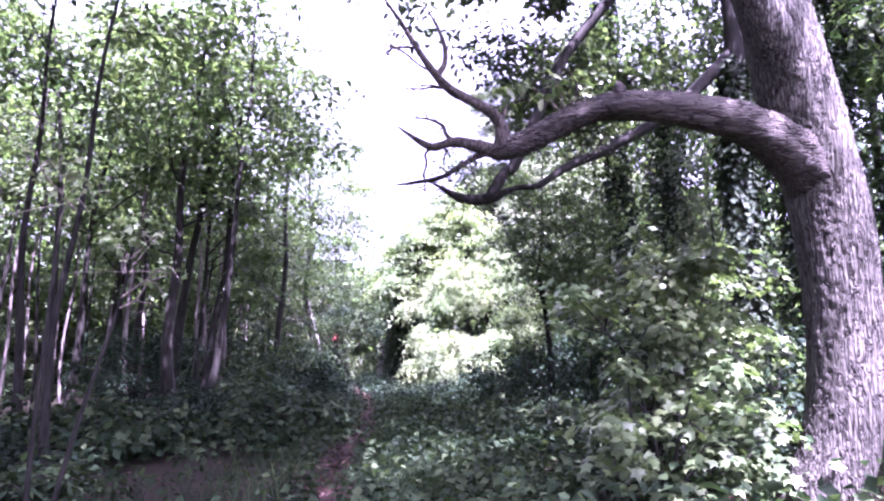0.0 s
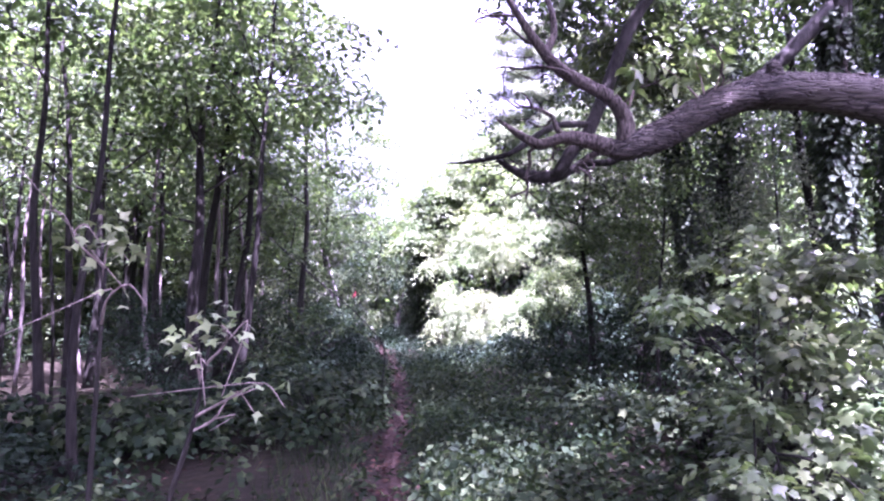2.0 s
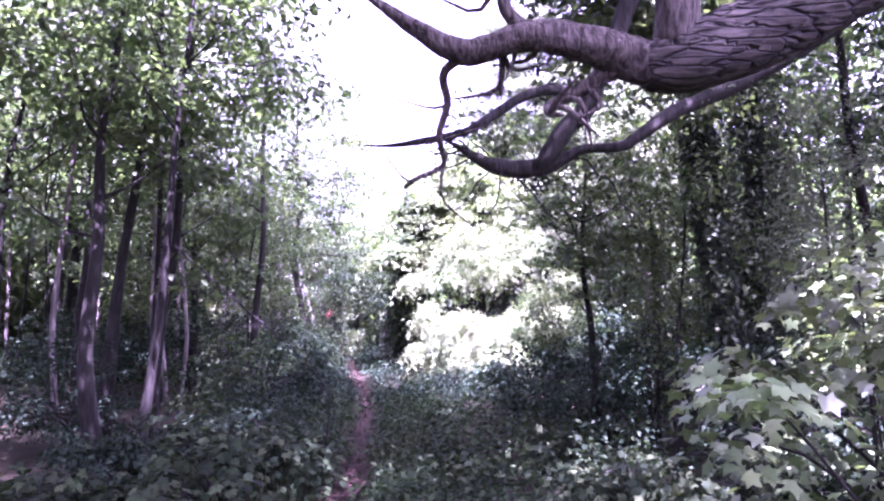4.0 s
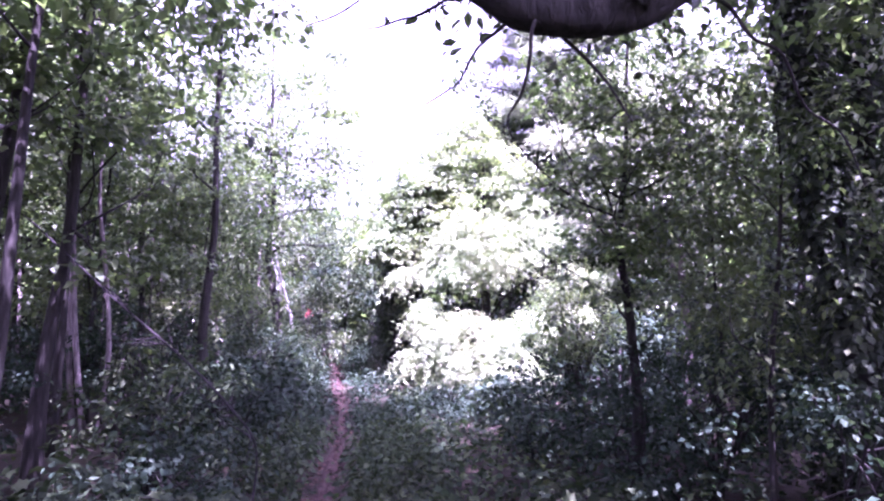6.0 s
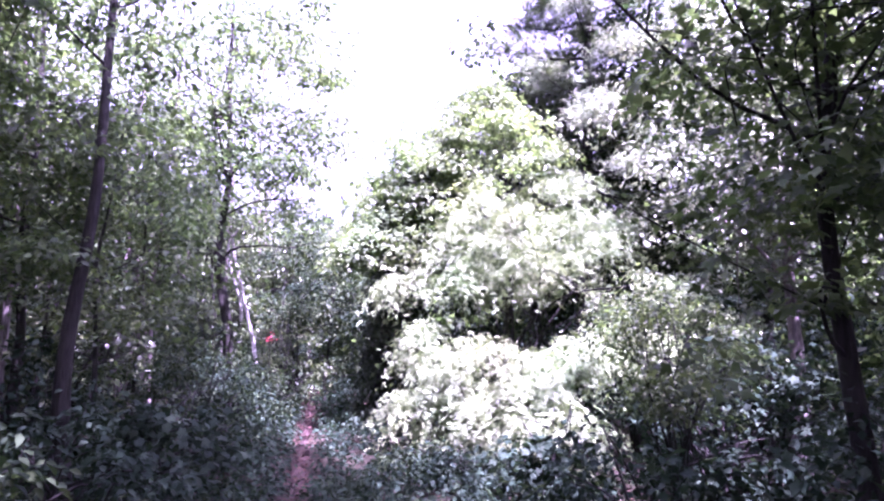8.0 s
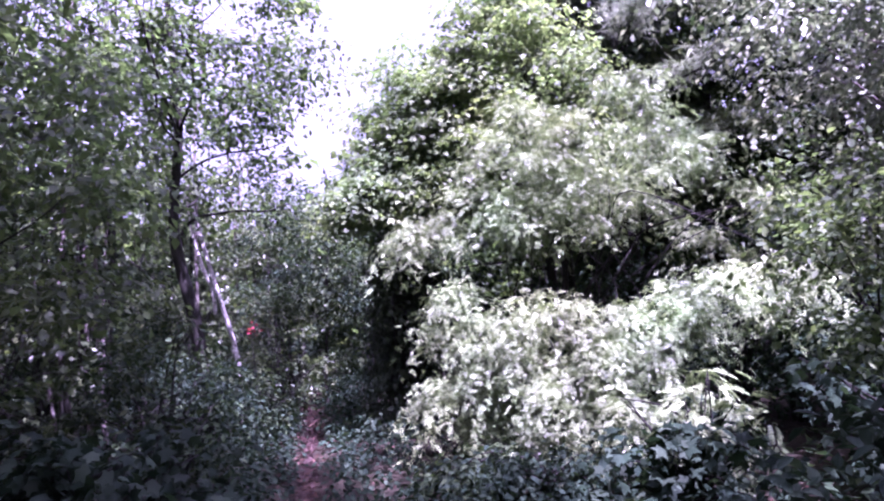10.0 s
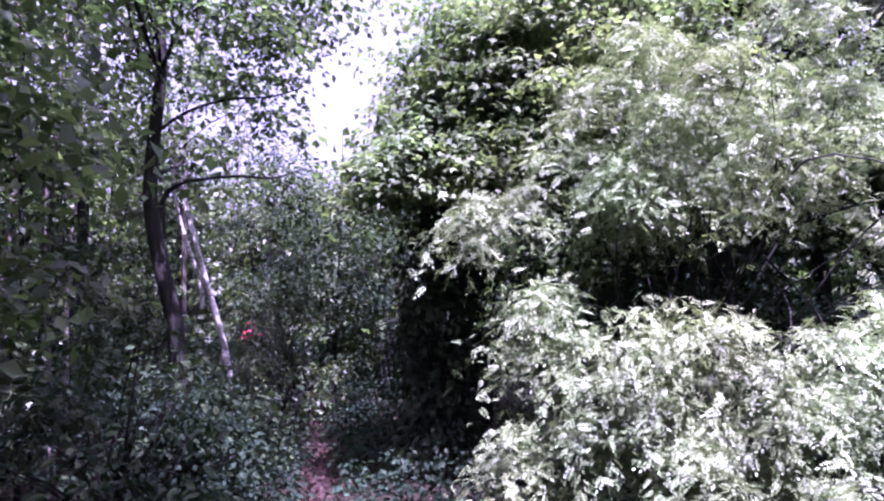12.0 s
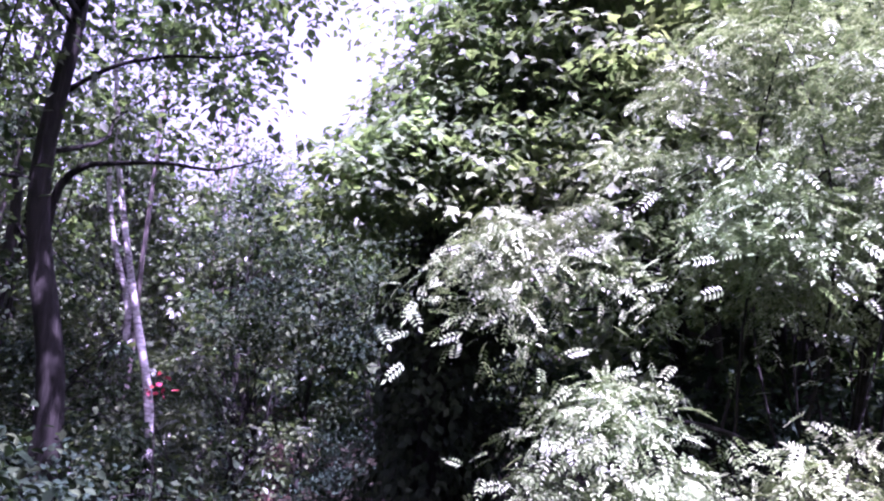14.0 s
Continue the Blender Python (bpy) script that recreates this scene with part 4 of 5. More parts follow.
build_pine()
for i, (x, y, h, cr) in enumerate([(1.5, 21.6, 8.4, 1.8), (3.7, 20.6, 9.2, 1.8), (5.4, 19.6, 8.6, 1.9), (3.3, 23.0, 9.5, 2.0)]):
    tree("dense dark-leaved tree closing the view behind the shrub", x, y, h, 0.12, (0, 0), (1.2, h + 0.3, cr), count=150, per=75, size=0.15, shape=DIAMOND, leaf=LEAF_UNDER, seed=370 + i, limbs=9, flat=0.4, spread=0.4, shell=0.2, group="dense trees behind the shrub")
tree("drooping pale-leaved tree behind the bushes", 4.2, 16.2, 7.0, 0.1, (-0.2, 0), (2.4, 7.2, 1.8), count=190, per=120, size=0.08, shape=DIAMOND, leaf=LEAF_PALE, seed=340, limbs=10, droop=1.2, tilt=0.4, bark=BARK_GREY)
bush("rounded green shrub at the edge of a dark hollow", 1.75, 13.45, (0.6, 0.55), 2.35, 44, 120, 0.05, DIAMOND, LEAF_WOOD, 341, stems=7, base=1.1, spread=0.2, flat=0.4)

for i, (x, y, h, cr) in enumerate([(2.5, 9.6, 4.4, 0.85), (4.3, 9.7, 4.6, 0.9), (2.9, 11.6, 4.4, 0.9)]):
    tree("thin tree with fine hanging grey-green foliage", x, y, h, 0.03, (0.1, 0), (0.9, h + 0.2, cr), count=46, per=90, size=0.07, shape=DIAMOND, leaf=(LEAF_WOOD, LEAF_PALE)[i % 2], seed=350 + i, limbs=9, droop=1.3, flat=1.1, spread=0.24, tilt=0.5, group="thin trees with hanging foliage", shell=0.25)

# bushes that line the way
PATH_BUSHES = [  # along the way; x, y, radius x, radius y, height
    (2.7, 8.9, 1.1, 1.0, 1.9), (3.2, 6.2, 0.9, 0.9, 1.7), (1.7, 10.9, 0.9, 0.9, 1.35), (2.6, 14.6, 0.9, 0.9, 2.0),
    (1.1, 12.4, 0.7, 0.7, 1.15), (4.6, 9.0, 1.2, 1.1, 2.4), (4.4, 5.0, 1.2, 1.1, 2.3), (3.6, 12.6, 1.0, 1.0, 2.2),
    (0.9, 14.6, 0.55, 0.6, 0.8), (-0.5, 15.7, 0.42, 0.4, 0.45), (0.15, 15.2, 0.5, 0.42, 0.5),
    (3.4, 15.2, 1.0, 0.9, 1.9), (-9.5, 12.5, 1.5, 1.3, 2.0),
]
BACK_BUSHES = [  # behind the shrub and deep in the wood
    (-11.0, 15.5, 1.6, 1.4, 2.4), (-8.6, 9.6, 1.4, 1.2, 1.7), (-8.4, 19.6, 1.5, 1.3, 2.4), (-12.5, 20.0, 1.8, 1.5, 2.8),
    (2.5, 17.4, 0.9, 0.8, 2.4), (0.55, 18.0, 0.75, 0.45, 2.0), (1.5, 17.9, 0.7, 0.45, 2.1), (2.9, 15.6, 0.7, 0.6, 1.7),
    (-8.0, 6.6, 1.3, 1.2, 1.6), (-3.9, 5.3, 0.8, 0.7, 0.6), (-4.7, 6.3, 0.9, 0.8, 0.8), (-2.9, 4.8, 0.5, 0.5, 0.42),
    (-5.0, 4.6, 0.8, 0.7, 0.7), (-11.5, 9.0, 1.6, 1.4, 2.0),
]
EDGE_BUSHES = [  # closing the ground between the trees
    (-6.3, 17.6, 1.0, 0.9, 1.7), (-7.6, 21.8, 1.3, 1.1, 2.4), (-5.5, 20.6, 1.0, 0.8, 1.9), (-6.7, 19.3, 1.0, 0.8, 1.9),
    (-7.0, 24.2, 1.4, 1.1, 3.0), (-9.6, 21.0, 1.3, 1.1, 2.4), (-11.5, 24.2, 1.6, 1.3, 3.2), (-9.6, 23.4, 1.5, 1.3, 2.6),
    (-6.2, 25.6, 1.5, 1.0, 2.6), (-8.6, 26.2, 1.6, 1.0, 2.8), (-11.0, 27.0, 1.8, 1.1, 3.0), (3.4, 18.0, 1.0, 0.9, 2.6),
    (1.6, 18.0, 0.8, 0.6, 2.0), (-3.9, 17.3, 0.8, 0.7, 1.5),
]
SIDE_BUSHES = [  # on both sides of the path
    (-3.7, 19.7, 0.6, 0.6, 1.3), (-3.7, 22.2, 1.0, 0.8, 2.4), (-5.6, 22.6, 1.2, 1.0, 3.2), (-0.6, 21.5, 1.0, 0.9, 3.0),
    (2.6, 10.9, 1.0, 0.8, 1.9), (5.2, 11.6, 1.3, 1.2, 2.6), (5.4, 15.4, 1.4, 1.2, 2.8),
    (4.4, 18.4, 1.4, 1.2, 2.6), (6.2, 8.0, 1.4, 1.3, 2.8), (-2.9, 8.4, 0.7, 0.7, 0.7), (-3.0, 11.3, 0.9, 0.9, 1.5),
    (-2.3, 10.2, 0.6, 0.7, 0.9), (-2.9, 14.3, 0.8, 0.9, 1.0),
]
END_BUSHES = [  # where the path bends away
    (-3.3, 16.3, 0.9, 0.9, 1.7), (-4.5, 10.2, 1.0, 1.0, 1.5), (-4.4, 13.6, 1.0, 1.0, 1.8), (-3.4, 18.6, 0.8, 0.9, 1.3),
    (-5.4, 16.9, 1.1, 1.0, 2.0), (-2.7, 12.6, 0.7, 0.7, 1.2), (-4.9, 20.3, 1.1, 1.0, 2.2), (-3.4, 20.8, 0.9, 0.8, 1.9),
    (-6.4, 13.6, 1.1, 1.1, 1.7), (-3.6, 7.0, 0.7, 0.7, 0.75), (-1.5, 20.6, 0.8, 0.8, 2.4), (-4.6, 24.2, 1.4, 1.1, 4.8),
    (-2.4, 24.4, 1.2, 1.1, 4.3), (-3.3, 17.5, 0.5, 0.6, 1.0),
]
BUSH_KINDS = [  # leaves in a clump, leaf length, outline
    (125, 0.052, DIAMOND), (62, 0.082, OVAL), (95, 0.066, DIAMOND), (38, 0.1, LOBED), (70, 0.075, OVAL),
]
for i, (x, y, rx, ry, h) in enumerate(PATH_BUSHES + BACK_BUSHES + EDGE_BUSHES + SIDE_BUSHES + END_BUSHES):
    per, size, shape = BUSH_KINDS[i % 5]
    # darker greens picked by place, for the shade under the trees
    leaf = LEAF_OAK if i % 5 in (1, 3) and x < -2.5 and y > 15 else LEAF_UNDER if i % 3 == 0 and x < 0 else LEAF_SHADED
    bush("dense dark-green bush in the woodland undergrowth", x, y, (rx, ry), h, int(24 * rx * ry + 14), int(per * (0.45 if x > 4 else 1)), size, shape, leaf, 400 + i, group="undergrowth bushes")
# the maple saplings beside the oak
bush("young maple sapling with broad lobed bright leaves", 1.7, 5.0, (0.65, 0.55), 2.4, 46, 84, 0.072, LOBED, LEAF_SAPLING, 451, stems=5, tilt=0.35, flat=0.3, droop=0.2, name="maple_sapling", category="sapling", group="maple saplings", spread=0.2)
bush("young maple sapling with broad lobed bright leaves", 1.55, 4.3, (0.6, 0.5), 1.3, 26, 60, 0.074, LOBED, LEAF_SAPLING, 452, stems=5, tilt=0.35, flat=0.3, droop=0.2, name="maple_sapling", category="sapling", group="maple saplings", spread=0.2)
bush("young maple sapling with broad lobed bright leaves", 2.5, 6.0, (0.8, 0.6), 2.3, 36, 72, 0.072, LOBED, LEAF_SAPLING, 453, stems=5, tilt=0.35, flat=0.3, droop=0.2, name="maple_sapling", category="sapling", group="maple saplings", spread=0.22)
for i, (x, y, rx, h) in enumerate([(-1.9, 7.6, 0.5, 0.75), (-2.5, 8.6, 0.6, 0.9), (-1.75, 9.0, 0.45, 0.7), (-3.0, 7.4, 0.5, 0.6), (1.5, 8.2, 0.5, 0.7), (2.2, 7.4, 0.5, 0.9), (1.2, 9.6, 0.45, 0.7), (2.6, 6.9, 0.5, 1.1)]):
    bush("low maple seedlings with broad dull-green leaves", x, y, (rx, rx), h, 22, 46, 0.085, LOBED, LEAF_UNDER, 470 + i, stems=5, tilt=0.35, flat=0.3, droop=0.2, name="maple_seedling", category="sapling", group="maple seedlings")
bush("low sumac with long feathery fronds", 1.0, 14.75, (0.42, 0.35), 1.15, 14, 12, 0.125, LONG_FROND, LEAF_SHRUB, 454, stems=6, tilt=0.3, droop=0.2, name="sumac", category="shrub", spread=0.16)


def build_hanging_limb():
    """The branch that hangs over the way further on, from the ivy-clad tree."""
    r = np.random.default_rng(61)
    root = root_at("overhanging_branch_tree", 3.3, 6.7)
    base = np.array(root.location)
    w = lambda pts: np.array(pts, float) - base
    stem = w([(3.3, 6.7, 0), (3.26, 6.7, 1.5), (3.22, 6.69, 3.3), (3.28, 6.69, 5.0), (2.9, 6.8, 6.2), (1.9, 7.2, 7.2)])
    mesh_object("trunk", *tube(stem, [0.15, 0.13, 0.12, 0.11, 0.07, 0.02], 14, 40, 0.05, 0.04, 1), BARK_DARK, root, smooth=True)
    arm = mesh_object("limb", *tube(w([(3.26, 6.69, 4.4), (2.6, 6.55, 3.75), (1.9, 6.45, 3.28), (1.39, 6.4, 3.03), (1.19, 6.4, 2.9), (1.06, 6.4, 2.82), (0.84, 6.4, 2.8), (0.71, 6.4, 2.74), (0.6, 6.4, 2.69), (0.45, 6.4, 2.67), (0.3, 6.4, 2.69), (0.19, 6.4, 2.74), (0.08, 6.4, 2.81), (-0.03, 6.4, 2.87)]), [0.07, 0.06, 0.05, 0.042, 0.036, 0.033, 0.03, 0.036, 0.055, 0.054, 0.048, 0.034, 0.018, 0.006], 16, 110, 0.1, 0.04, 2), BARK_DARK, root, "crooked dark limb hanging low over the path", smooth=True)
    mesh_object("limb", *tube(w([(0.58, 6.38, 2.7), (0.62, 6.36, 2.76), (0.68, 6.35, 2.85), (0.75, 6.35, 2.94), (0.84, 6.35, 3.03), (1.05, 6.5, 3.5), (1.4, 6.7, 4.3), (2.1, 6.75, 5.2), (2.9, 6.72, 5.9)]), [0.05, 0.058, 0.058, 0.058, 0.056, 0.056, 0.056, 0.056, 0.05], 14, 70, 0.08, 0.04, 3), BARK_DARK, root, smooth=True)
    mesh_object("limb", *tube(w([(0.9, 6.4, 3.15), (0.5, 6.1, 3.05), (0.18, 5.9, 2.81), (0.06, 5.9, 2.76), (-0.14, 5.9, 2.72), (-0.28, 5.9, 2.7), (-0.42, 5.9, 2.7)]), [0.03, 0.028, 0.024, 0.022, 0.018, 0.011, 0.004], 10, 50, 0.08, 0.03, 4), BARK_DARK, root, smooth=True)
    mesh_object("limb", *tube(w([(0.39, 6.44, 2.66), (0.47, 6.48, 2.61), (0.55, 6.5, 2.53), (0.62, 6.52, 2.43)]), [0.006, 0.005, 0.004, 0.002], 7, 24, 0.06, 0, 5), BARK_DARK, root, smooth=True)
    mesh_object("limb", *tube(w([(0.73, 6.42, 2.75), (0.87, 6.5, 2.755), (0.94, 6.5, 2.66), (1.03, 6.52, 2.62), (1.1, 6.54, 2.48), (1.2, 6.55, 2.41), (1.27, 6.56, 2.26)]), [0.007, 0.006, 0.005, 0.005, 0.004, 0.003, 0.002], 7, 40, 0.06, 0, 6), BARK_DARK, root, smooth=True)
    ivy_wrap(root, stem[:4], 4.8, 0.2, 62)
    for k in range(9):
        a = np.array((0.36 - 0.035 * k, 6.4, 2.69 + 0.016 * k))
        d = unit(np.array([-0.7, r.normal() * 0.4, 0.45 * r.normal() + 0.25]))
        pts = [a]
        for i in range(5):
            d = unit(d + r.normal(size=3) * 0.4)
            pts.append(pts[-1] + d * 0.09)
        mesh_object("twig", *tube(np.array(pts) - base, np.linspace(0.006, 0.002, 6), 6, 14, 0.06, 0, k), BARK_DARK, arm, smooth=True)
    # high crown kept out of view, set here to shade the undergrowth ahead
    m, at, away = clumps(110, 80, w([(0.5, 7.7, 7.3)])[0], (2.5, 1.3, 0.85), r, 0.2, 0.34)
    for c, rad, k in (((0.45, 6.65, 2.98), (0.5, 0.25, 0.17), 20), ((1.5, 6.6, 3.35), (0.5, 0.35, 0.25), 14), ((1.9, 8.3, 4.7), (1.35, 0.6, 0.9), 60), ((0.7, 8.4, 5.3), (0.6, 0.5, 0.6), 16), ((1.55, 7.1, 4.1), (0.75, 0.25, 0.6), 41)):
        m2, a2, w2 = clumps(k, 34 if k < 40 else 70, w([c])[0], rad, r, 0.2, 0.2)
        at, away = np.concatenate([at, a2]), np.concatenate([away, w2])
    low = at[:, 2] + base[2] < 3.7
    v, t = leaf_cloud(at, np.where(low, 0.045, 0.1) * r.uniform(0.6, 1.2, len(at)), OVAL, r, away=away)
    mesh_object("crown", v, t, LEAF_OAK, root)
    tagged(root, "slender dark tree with a branch hanging over the path", "tree")


build_hanging_limb()


def build_leaning_stem():
    """A long thin dead stem leaning back from the path edge into the trees."""
    r = np.random.default_rng(66)
    root = root_at("leaning_dead_stem", -1.32, 9.2)
    base = np.array(root.location)
    line = np.array([(-1.32, 9.2, -0.02), (-1.25, 9.2, 0.5), (-1.24, 9.2, 0.9), (-1.43, 9.2, 1.16), (-1.76, 9.2, 1.48), (-2.23, 9.2, 1.86), (-2.71, 9.2, 2.28), (-3.05, 9.2, 2.53), (-3.5, 9.2, 2.58)]) - base
    dead = mesh_object("stem", *tube(line, [0.009, 0.009, 0.008, 0.008, 0.008, 0.007, 0.006, 0.005, 0.003], 8, 60, 0.06, 0, 1), BARK_DEAD, root, smooth=True)
    for k in range(12):
        i = r.integers(3, 6)
        a = line[i] + (line[i - 1] - line[i]) * r.random()
        d = unit(r.normal(size=3) * (0.6, 0.6, 0.3) + (-0.4, 0, 0.3))
        mesh_object("twig", *tube([a, a + d * 0.16, a + d * 0.3 + r.normal(size=3) * 0.05], [0.005, 0.004, 0.002], 5, 8, 0, 0, k), BARK_DEAD, root, smooth=True)
    tagged(root, "thin bare dead stem leaning among the bushes", "dead branch")


build_leaning_stem()


def build_twiggy_sapling():
    """The thin sunlit sprig of pale twigs and leaves close by the path."""
    r = np.random.default_rng(71)
    root = root_at("twiggy_sapling", -1.3, 2.55)
    base = np.array(root.location)
    stems = [np.array([(0, 0, 0), (0.06, -0.03, 0.5), (0.18, -0.08, 0.95), (0.32, -0.14, 1.35), (0.37, -0.17, 1.56)]), np.array([(0, 0, 0), (0, -0.04, 0.7), (0.05, -0.1, 1.3), (0.1, -0.16, 1.75)])]
    trunks = []
    for line in stems:
        trunks.append(mesh_object("trunk", *tube(line, np.linspace(0.012, 0.004, len(line)), 7, 18, 0.03, 0, 1), BARK_DARK, root, smooth=True))
    for k, (s, e) in enumerate([(0, (-1.36, 3.05, 1.5)), (0, (-1.05, 2.95, 1.36)), (0, (-1.2, 3.1, 1.3)), (0, (-1.22, 3.0, 1.58)), (1, (-1.72, 2.98, 1.98)), (1, (-1.66, 3.05, 1.92)), (1, (-1.52, 2.92, 1.74))]):
        e = np.array((0.67 * e[0] - 0.07, 2.38 + 0.7 * (e[1] - 3.05), 1.54 + 0.6 * (e[2] - 1.5)))
        e, line = e - base, stems[s]
        a = np.array([np.interp(e[2] - 0.1, line[:, 2], line[:, i]) for i in range(3)])
        bend = (a + e) / 2 + r.normal(size=3) * 0.015
        mesh_object("twig", *joined([tube([a, bend, e, e + (0.06, -0.03, -0.05)], [0.004, 0.003, 0.002, 0.001], 6, 14, 0.05, 0, k),
                                     tube([bend, bend + r.normal(size=3) * 0.06, bend + r.normal(size=3) * 0.12 + (0.05, 0, 0)], [0.002, 0.0018, 0.0008], 5, 8, 0, 0, k)]), TWIG_PALE, trunks[s], smooth=True)
        n = 30 if k in (0, 3, 5) else 5
        at = e + r.normal(size=(n, 3)) * (0.045, 0.035, 0.03)
        v, t = leaf_cloud(at, 0.036 * r.uniform(0.7, 1.2, n), STAR, r, tilt=0.7)
        # pale shrub green stands in for strong sun on these leaves
        mesh_object("leaves", v, t, LEAF_SHRUB, root)
    tagged(root, "thin sapling with pale twigs and a few sunlit leaves", "sapling")


build_twiggy_sapling()


def build_red_sprig():
    r = np.random.default_rng(81)
    root = root_at("red_leaved_sprig", -3.05, 18.15)
    mesh_object("stem", *tube([(0, 0, 0), (0.04, 0, 0.8), (0.02, -0.05, 1.5)], [0.008, 0.006, 0.003], 6, 12, 0.05, 0, 1), BARK_DARK, root, smooth=True)
    at = np.array((0.02, -0.05, 1.5)) + r.normal(size=(13, 3)) * (0.06, 0.05, 0.06)
    v, t = leaf_cloud(at, 0.062 * r.uniform(0.6, 1.1, 13), OVAL, r, tilt=0.8)
    mesh_object("leaves", v, t, LEAF_RED, root, "bright red autumn leaves")
    tagged(root, "small sprig of bright red leaves in the bushes", "sprig")


build_red_sprig()

# ---- low growth ----


def build_undergrowth():
    """Nettles, brambles and grass tufts along both edges of the path."""
    r = np.random.default_rng(91)
    n = 6400
    y = r.uniform(1.0, 26, n)
    sidew = np.where(r.random(n) < 0.55, 1, -1)
    x = path_centre(y) + sidew * (0.15 + r.gamma(1.4, 0.7, n))
    h = np.clip(0.12 + 0.16 * np.abs(x - path_centre(y)) + r.normal(size=n) * 0.1, 0.06, 0.75)
    bare = (y < 8.5) & (x < path_centre(y)) & (r.random(n) < 0.5)
    x = np.where(bare, path_centre(y) + 0.6 + r.gamma(1.6, 0.75, n), x)
    keep = ((y < 15.3) | (x < path_centre(y)) | (r.random(n) < 0.5)) & ((x > path_centre(y) - 0.3) | (y > 11) | (r.random(n) < 0.3))
    x, y, h = x[keep], y[keep], h[keep]
    n = len(x)
    h = np.where(np.abs(x - camera_way(y)) < 0.6, np.minimum(h, 0.4), h)
    ats, outs = [], []
    for k in range(11):
        s = r.uniform(0.25, 1.0, n)
        a = r.uniform(0, 6.283, n)
        d = np.stack([np.cos(a), np.sin(a), 0 * a], 1)
        ats.append(np.stack([x, y, ground_height(x, y) + h * s], 1) + d * (0.05 + 0.12 * r.random((n, 1))))
        outs.append(d)
    at, out = np.concatenate(ats), np.concatenate(outs)
    # further along, the same low leaves in the darker green meant as shade
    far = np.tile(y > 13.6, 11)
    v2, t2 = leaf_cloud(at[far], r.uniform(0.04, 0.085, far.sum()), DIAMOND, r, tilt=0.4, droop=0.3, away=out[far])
    tagged(mesh_object("shaded_undergrowth", v2, t2, LEAF_SHADED), "low leaves on the floor in a dark green that stands in for shade", "undergrowth", kind="stuff")
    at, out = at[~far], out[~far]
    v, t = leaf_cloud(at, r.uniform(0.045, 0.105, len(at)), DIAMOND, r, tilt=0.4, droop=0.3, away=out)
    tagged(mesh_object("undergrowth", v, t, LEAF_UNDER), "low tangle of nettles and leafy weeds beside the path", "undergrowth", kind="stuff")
    m = 6500
    y = r.uniform(1.0, 15, m)
    x = path_centre(y) + np.where(r.random(m) < 0.7, 1, -1) * (0.3 + np.abs(r.normal(size=m)) * 0.45)
    blade = (np.array([(0.02, 0, 0), (0.012, 0.55, 0.02), (0, 1, -0.1), (-0.012, 0.55, 0.02), (-0.02, 0, 0)]), np.array([(0, 1, 3), (0, 3, 4), (1, 2, 3)]))
    nrm = unit(r.normal(size=(m, 3)) * (1, 1, 0.25))
    ahead = unit(np.stack([r.normal(size=m) * 0.35, r.normal(size=m) * 0.35, np.ones(m)], 1))
    ahead = unit(ahead - (ahead * nrm).sum(1, keepdims=True) * nrm)
    sd = np.cross(ahead, nrm)
    ln = r.uniform(0.12, 0.34, m)
    c = np.stack([x, y, ground_height(x, y)], 1)
    v = c[:, None] + ln[:, None, None] * (blade[0][None, :, 0:1] * sd[:, None] + blade[0][None, :, 1:2] * ahead[:, None] + blade[0][None, :, 2:3] * nrm[:, None])
    t = (blade[1][None] + (np.arange(m) * 5)[:, None, None]).reshape(-1, 3)
    tagged(mesh_object("grass", v.reshape(-1, 3), t, LEAF_UNDER), "tufts of green grass along the path edge", "grass", kind="stuff")


build_undergrowth()


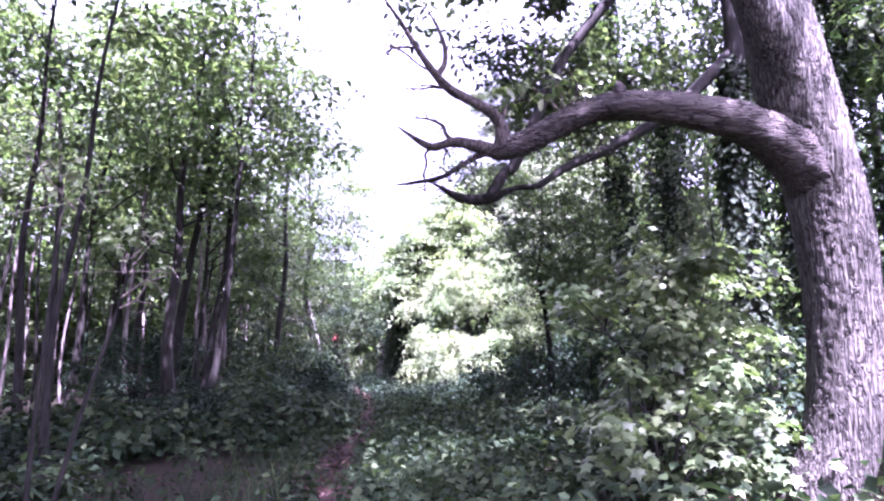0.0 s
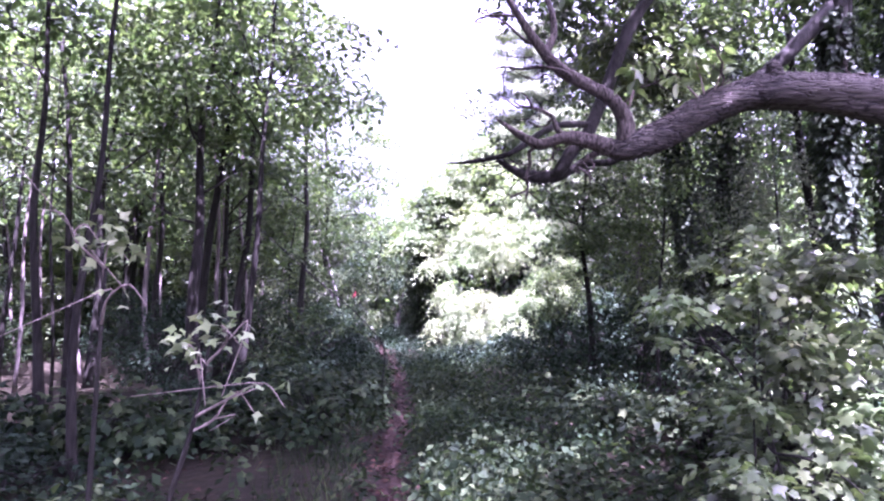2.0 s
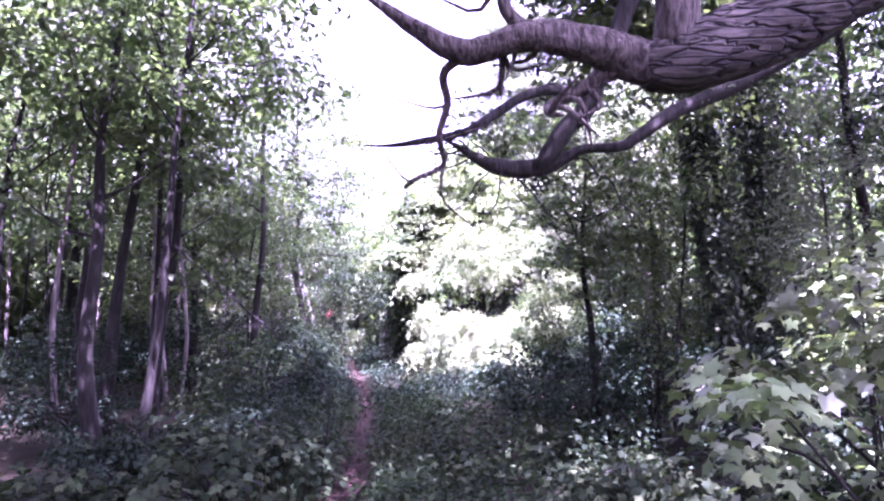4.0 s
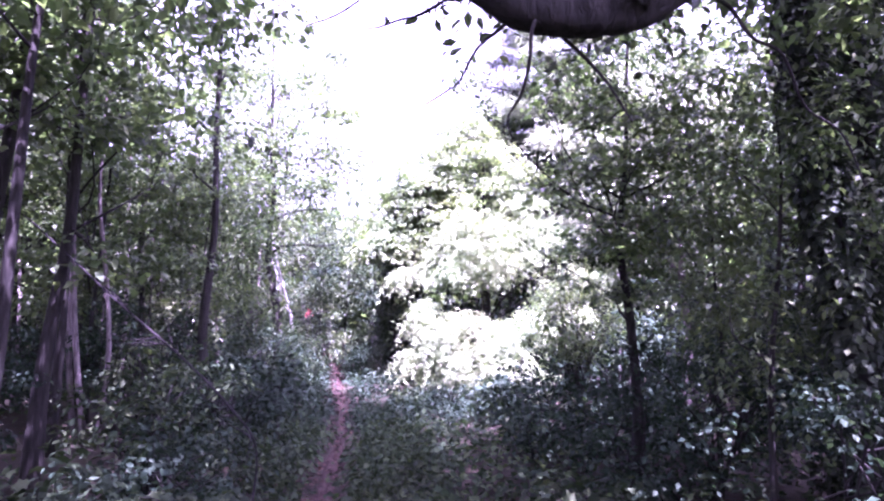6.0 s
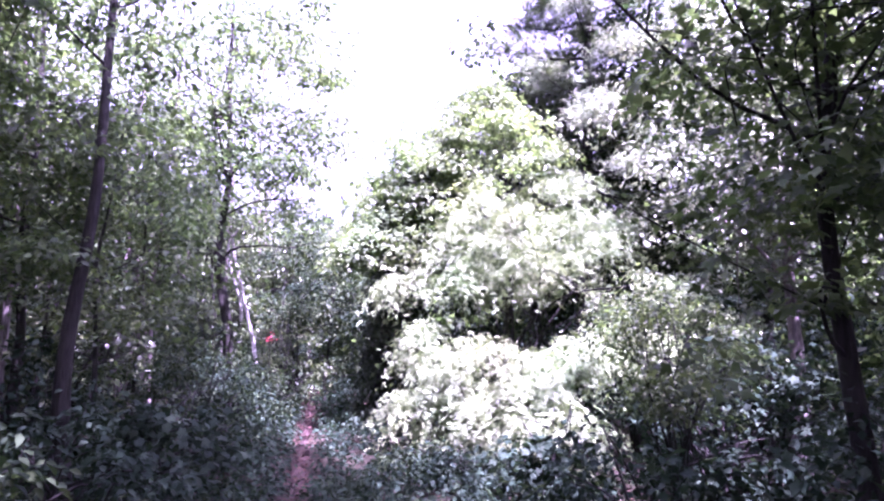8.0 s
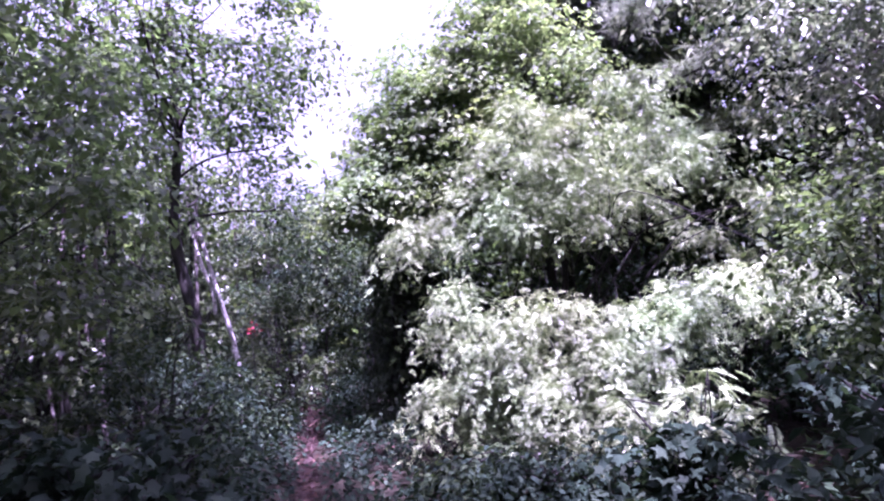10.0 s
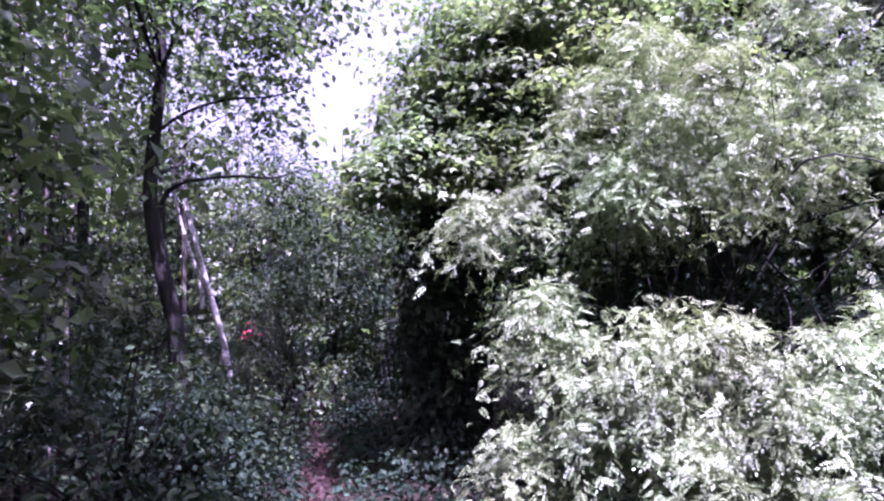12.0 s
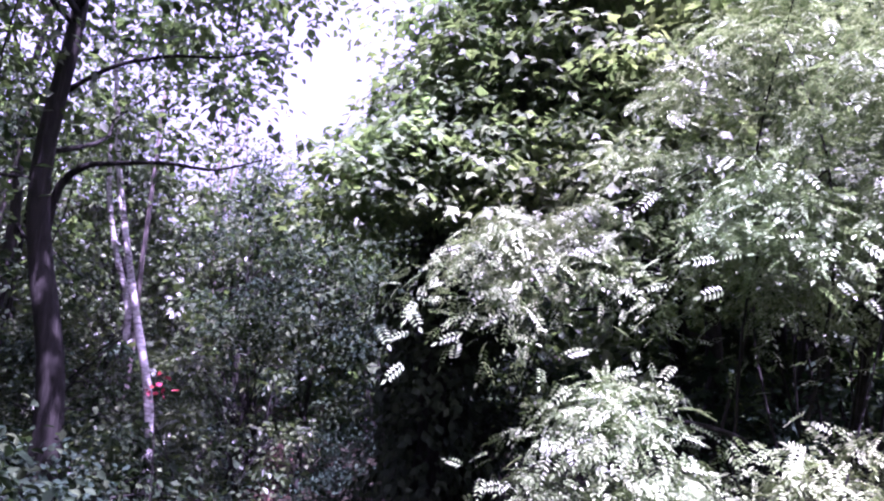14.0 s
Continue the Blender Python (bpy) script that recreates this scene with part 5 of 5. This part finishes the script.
def build_ground_cover():
    """Low brambles and ivy patches over the floor of the wood, away from the path."""
    r = np.random.default_rng(92)
    n = 3300
    x, y = r.uniform(-17, 13, n), r.uniform(-9, 40, n)
    far = np.abs(x - path_centre(y))
    ok = (far > 1.3) & ((x > path_centre(y)) | (y > 14.0) | (y < 0)) & (np.abs(x - camera_way(y)) > 0.9)
    x, y = x[ok], y[ok]
    who = np.repeat(np.arange(len(x)), 22)
    off = unit(r.normal(size=(len(who), 3))) * r.random((len(who), 1)) ** 0.5 * (0.75, 0.75, 0.16) * r.uniform(0.6, 1.5, len(x))[who][:, None]
    px, py = x[who] + off[:, 0], y[who] + off[:, 1]
    at = np.stack([px, py, ground_height(px, py) + 0.04 + np.abs(off[:, 2]) * 1.6], 1)
    v, t = leaf_cloud(at, r.uniform(0.08, 0.17, len(at)), DIAMOND, r, tilt=0.35)
    tagged(mesh_object("ground_cover", v, t, LEAF_UNDER), "patchy dark-green brambles over the woodland floor", "undergrowth", kind="stuff")


build_ground_cover()

# ---- woods all round, further off ----


def build_far_woods():
    r = np.random.default_rng(95)
    mids, stems = [], []
    for k in range(310):
        ang = r.uniform(0, 6.283)
        dist = r.uniform(0, 1)
        x, y = math.sin(ang) * (13 + 24 * dist), 13 + math.cos(ang) * (20 + 22 * dist)
        if -11 < x < 7 and -4 < y < 25 or (y < 0 and r.random() < 0.6) or (x < -8 and r.random() < 0.45):
            continue
        gap = -9.5 < x - 0.0 < 1.0 and y > 24
        h = r.uniform(5.8, 7.0) if gap else r.uniform(5.5, 9) if x < 0 else r.uniform(7.5, 11)
        mids.append((x, y, h))
        stems.append(tube([(x, y, -0.1), (x + r.normal() * 0.2, y, h * 0.5), (x + r.normal() * 0.3, y, h * 0.9)], [0.13, 0.1, 0.03], 6, 6, 0, 0, k))
    v, t = joined(stems)
    tagged(mesh_object("distant_trunks", v, t, BARK_DARK, smooth=True), "dark trunks of the woods further off", "trees", kind="stuff")
    ats, outs = [], []
    for x, y, h in mids:
        m, at, away = clumps(21, 19, (x, y, h * 0.54), (2.5, 2.5, h * 0.46), r, 0.3, 0.5, 0.45)
        ats.append(at), outs.append(away)
    for k in range(300):
        ang = r.uniform(-1.35, 1.2)
        x, y = -2 + math.sin(ang) * r.uniform(11, 19), 13 + math.cos(ang) * r.uniform(13, 22)
        m, at, away = clumps(12, 19, (x, y, 2.6), (1.6, 1.6, 2.9), r, 0.3, 0.5, 0.45)
        ats.append(at), outs.append(away)
    at, out = np.concatenate(ats), np.concatenate(outs)
    at[:, 2] = np.maximum(at[:, 2], 0.1)
    v, t = leaf_cloud(at, r.uniform(0.2, 0.42, len(at)), DIAMOND, r, away=out)
    tagged(mesh_object("distant_foliage", v, t, LEAF_WOOD), "green foliage of the woods all round", "trees", kind="stuff")


build_far_woods()
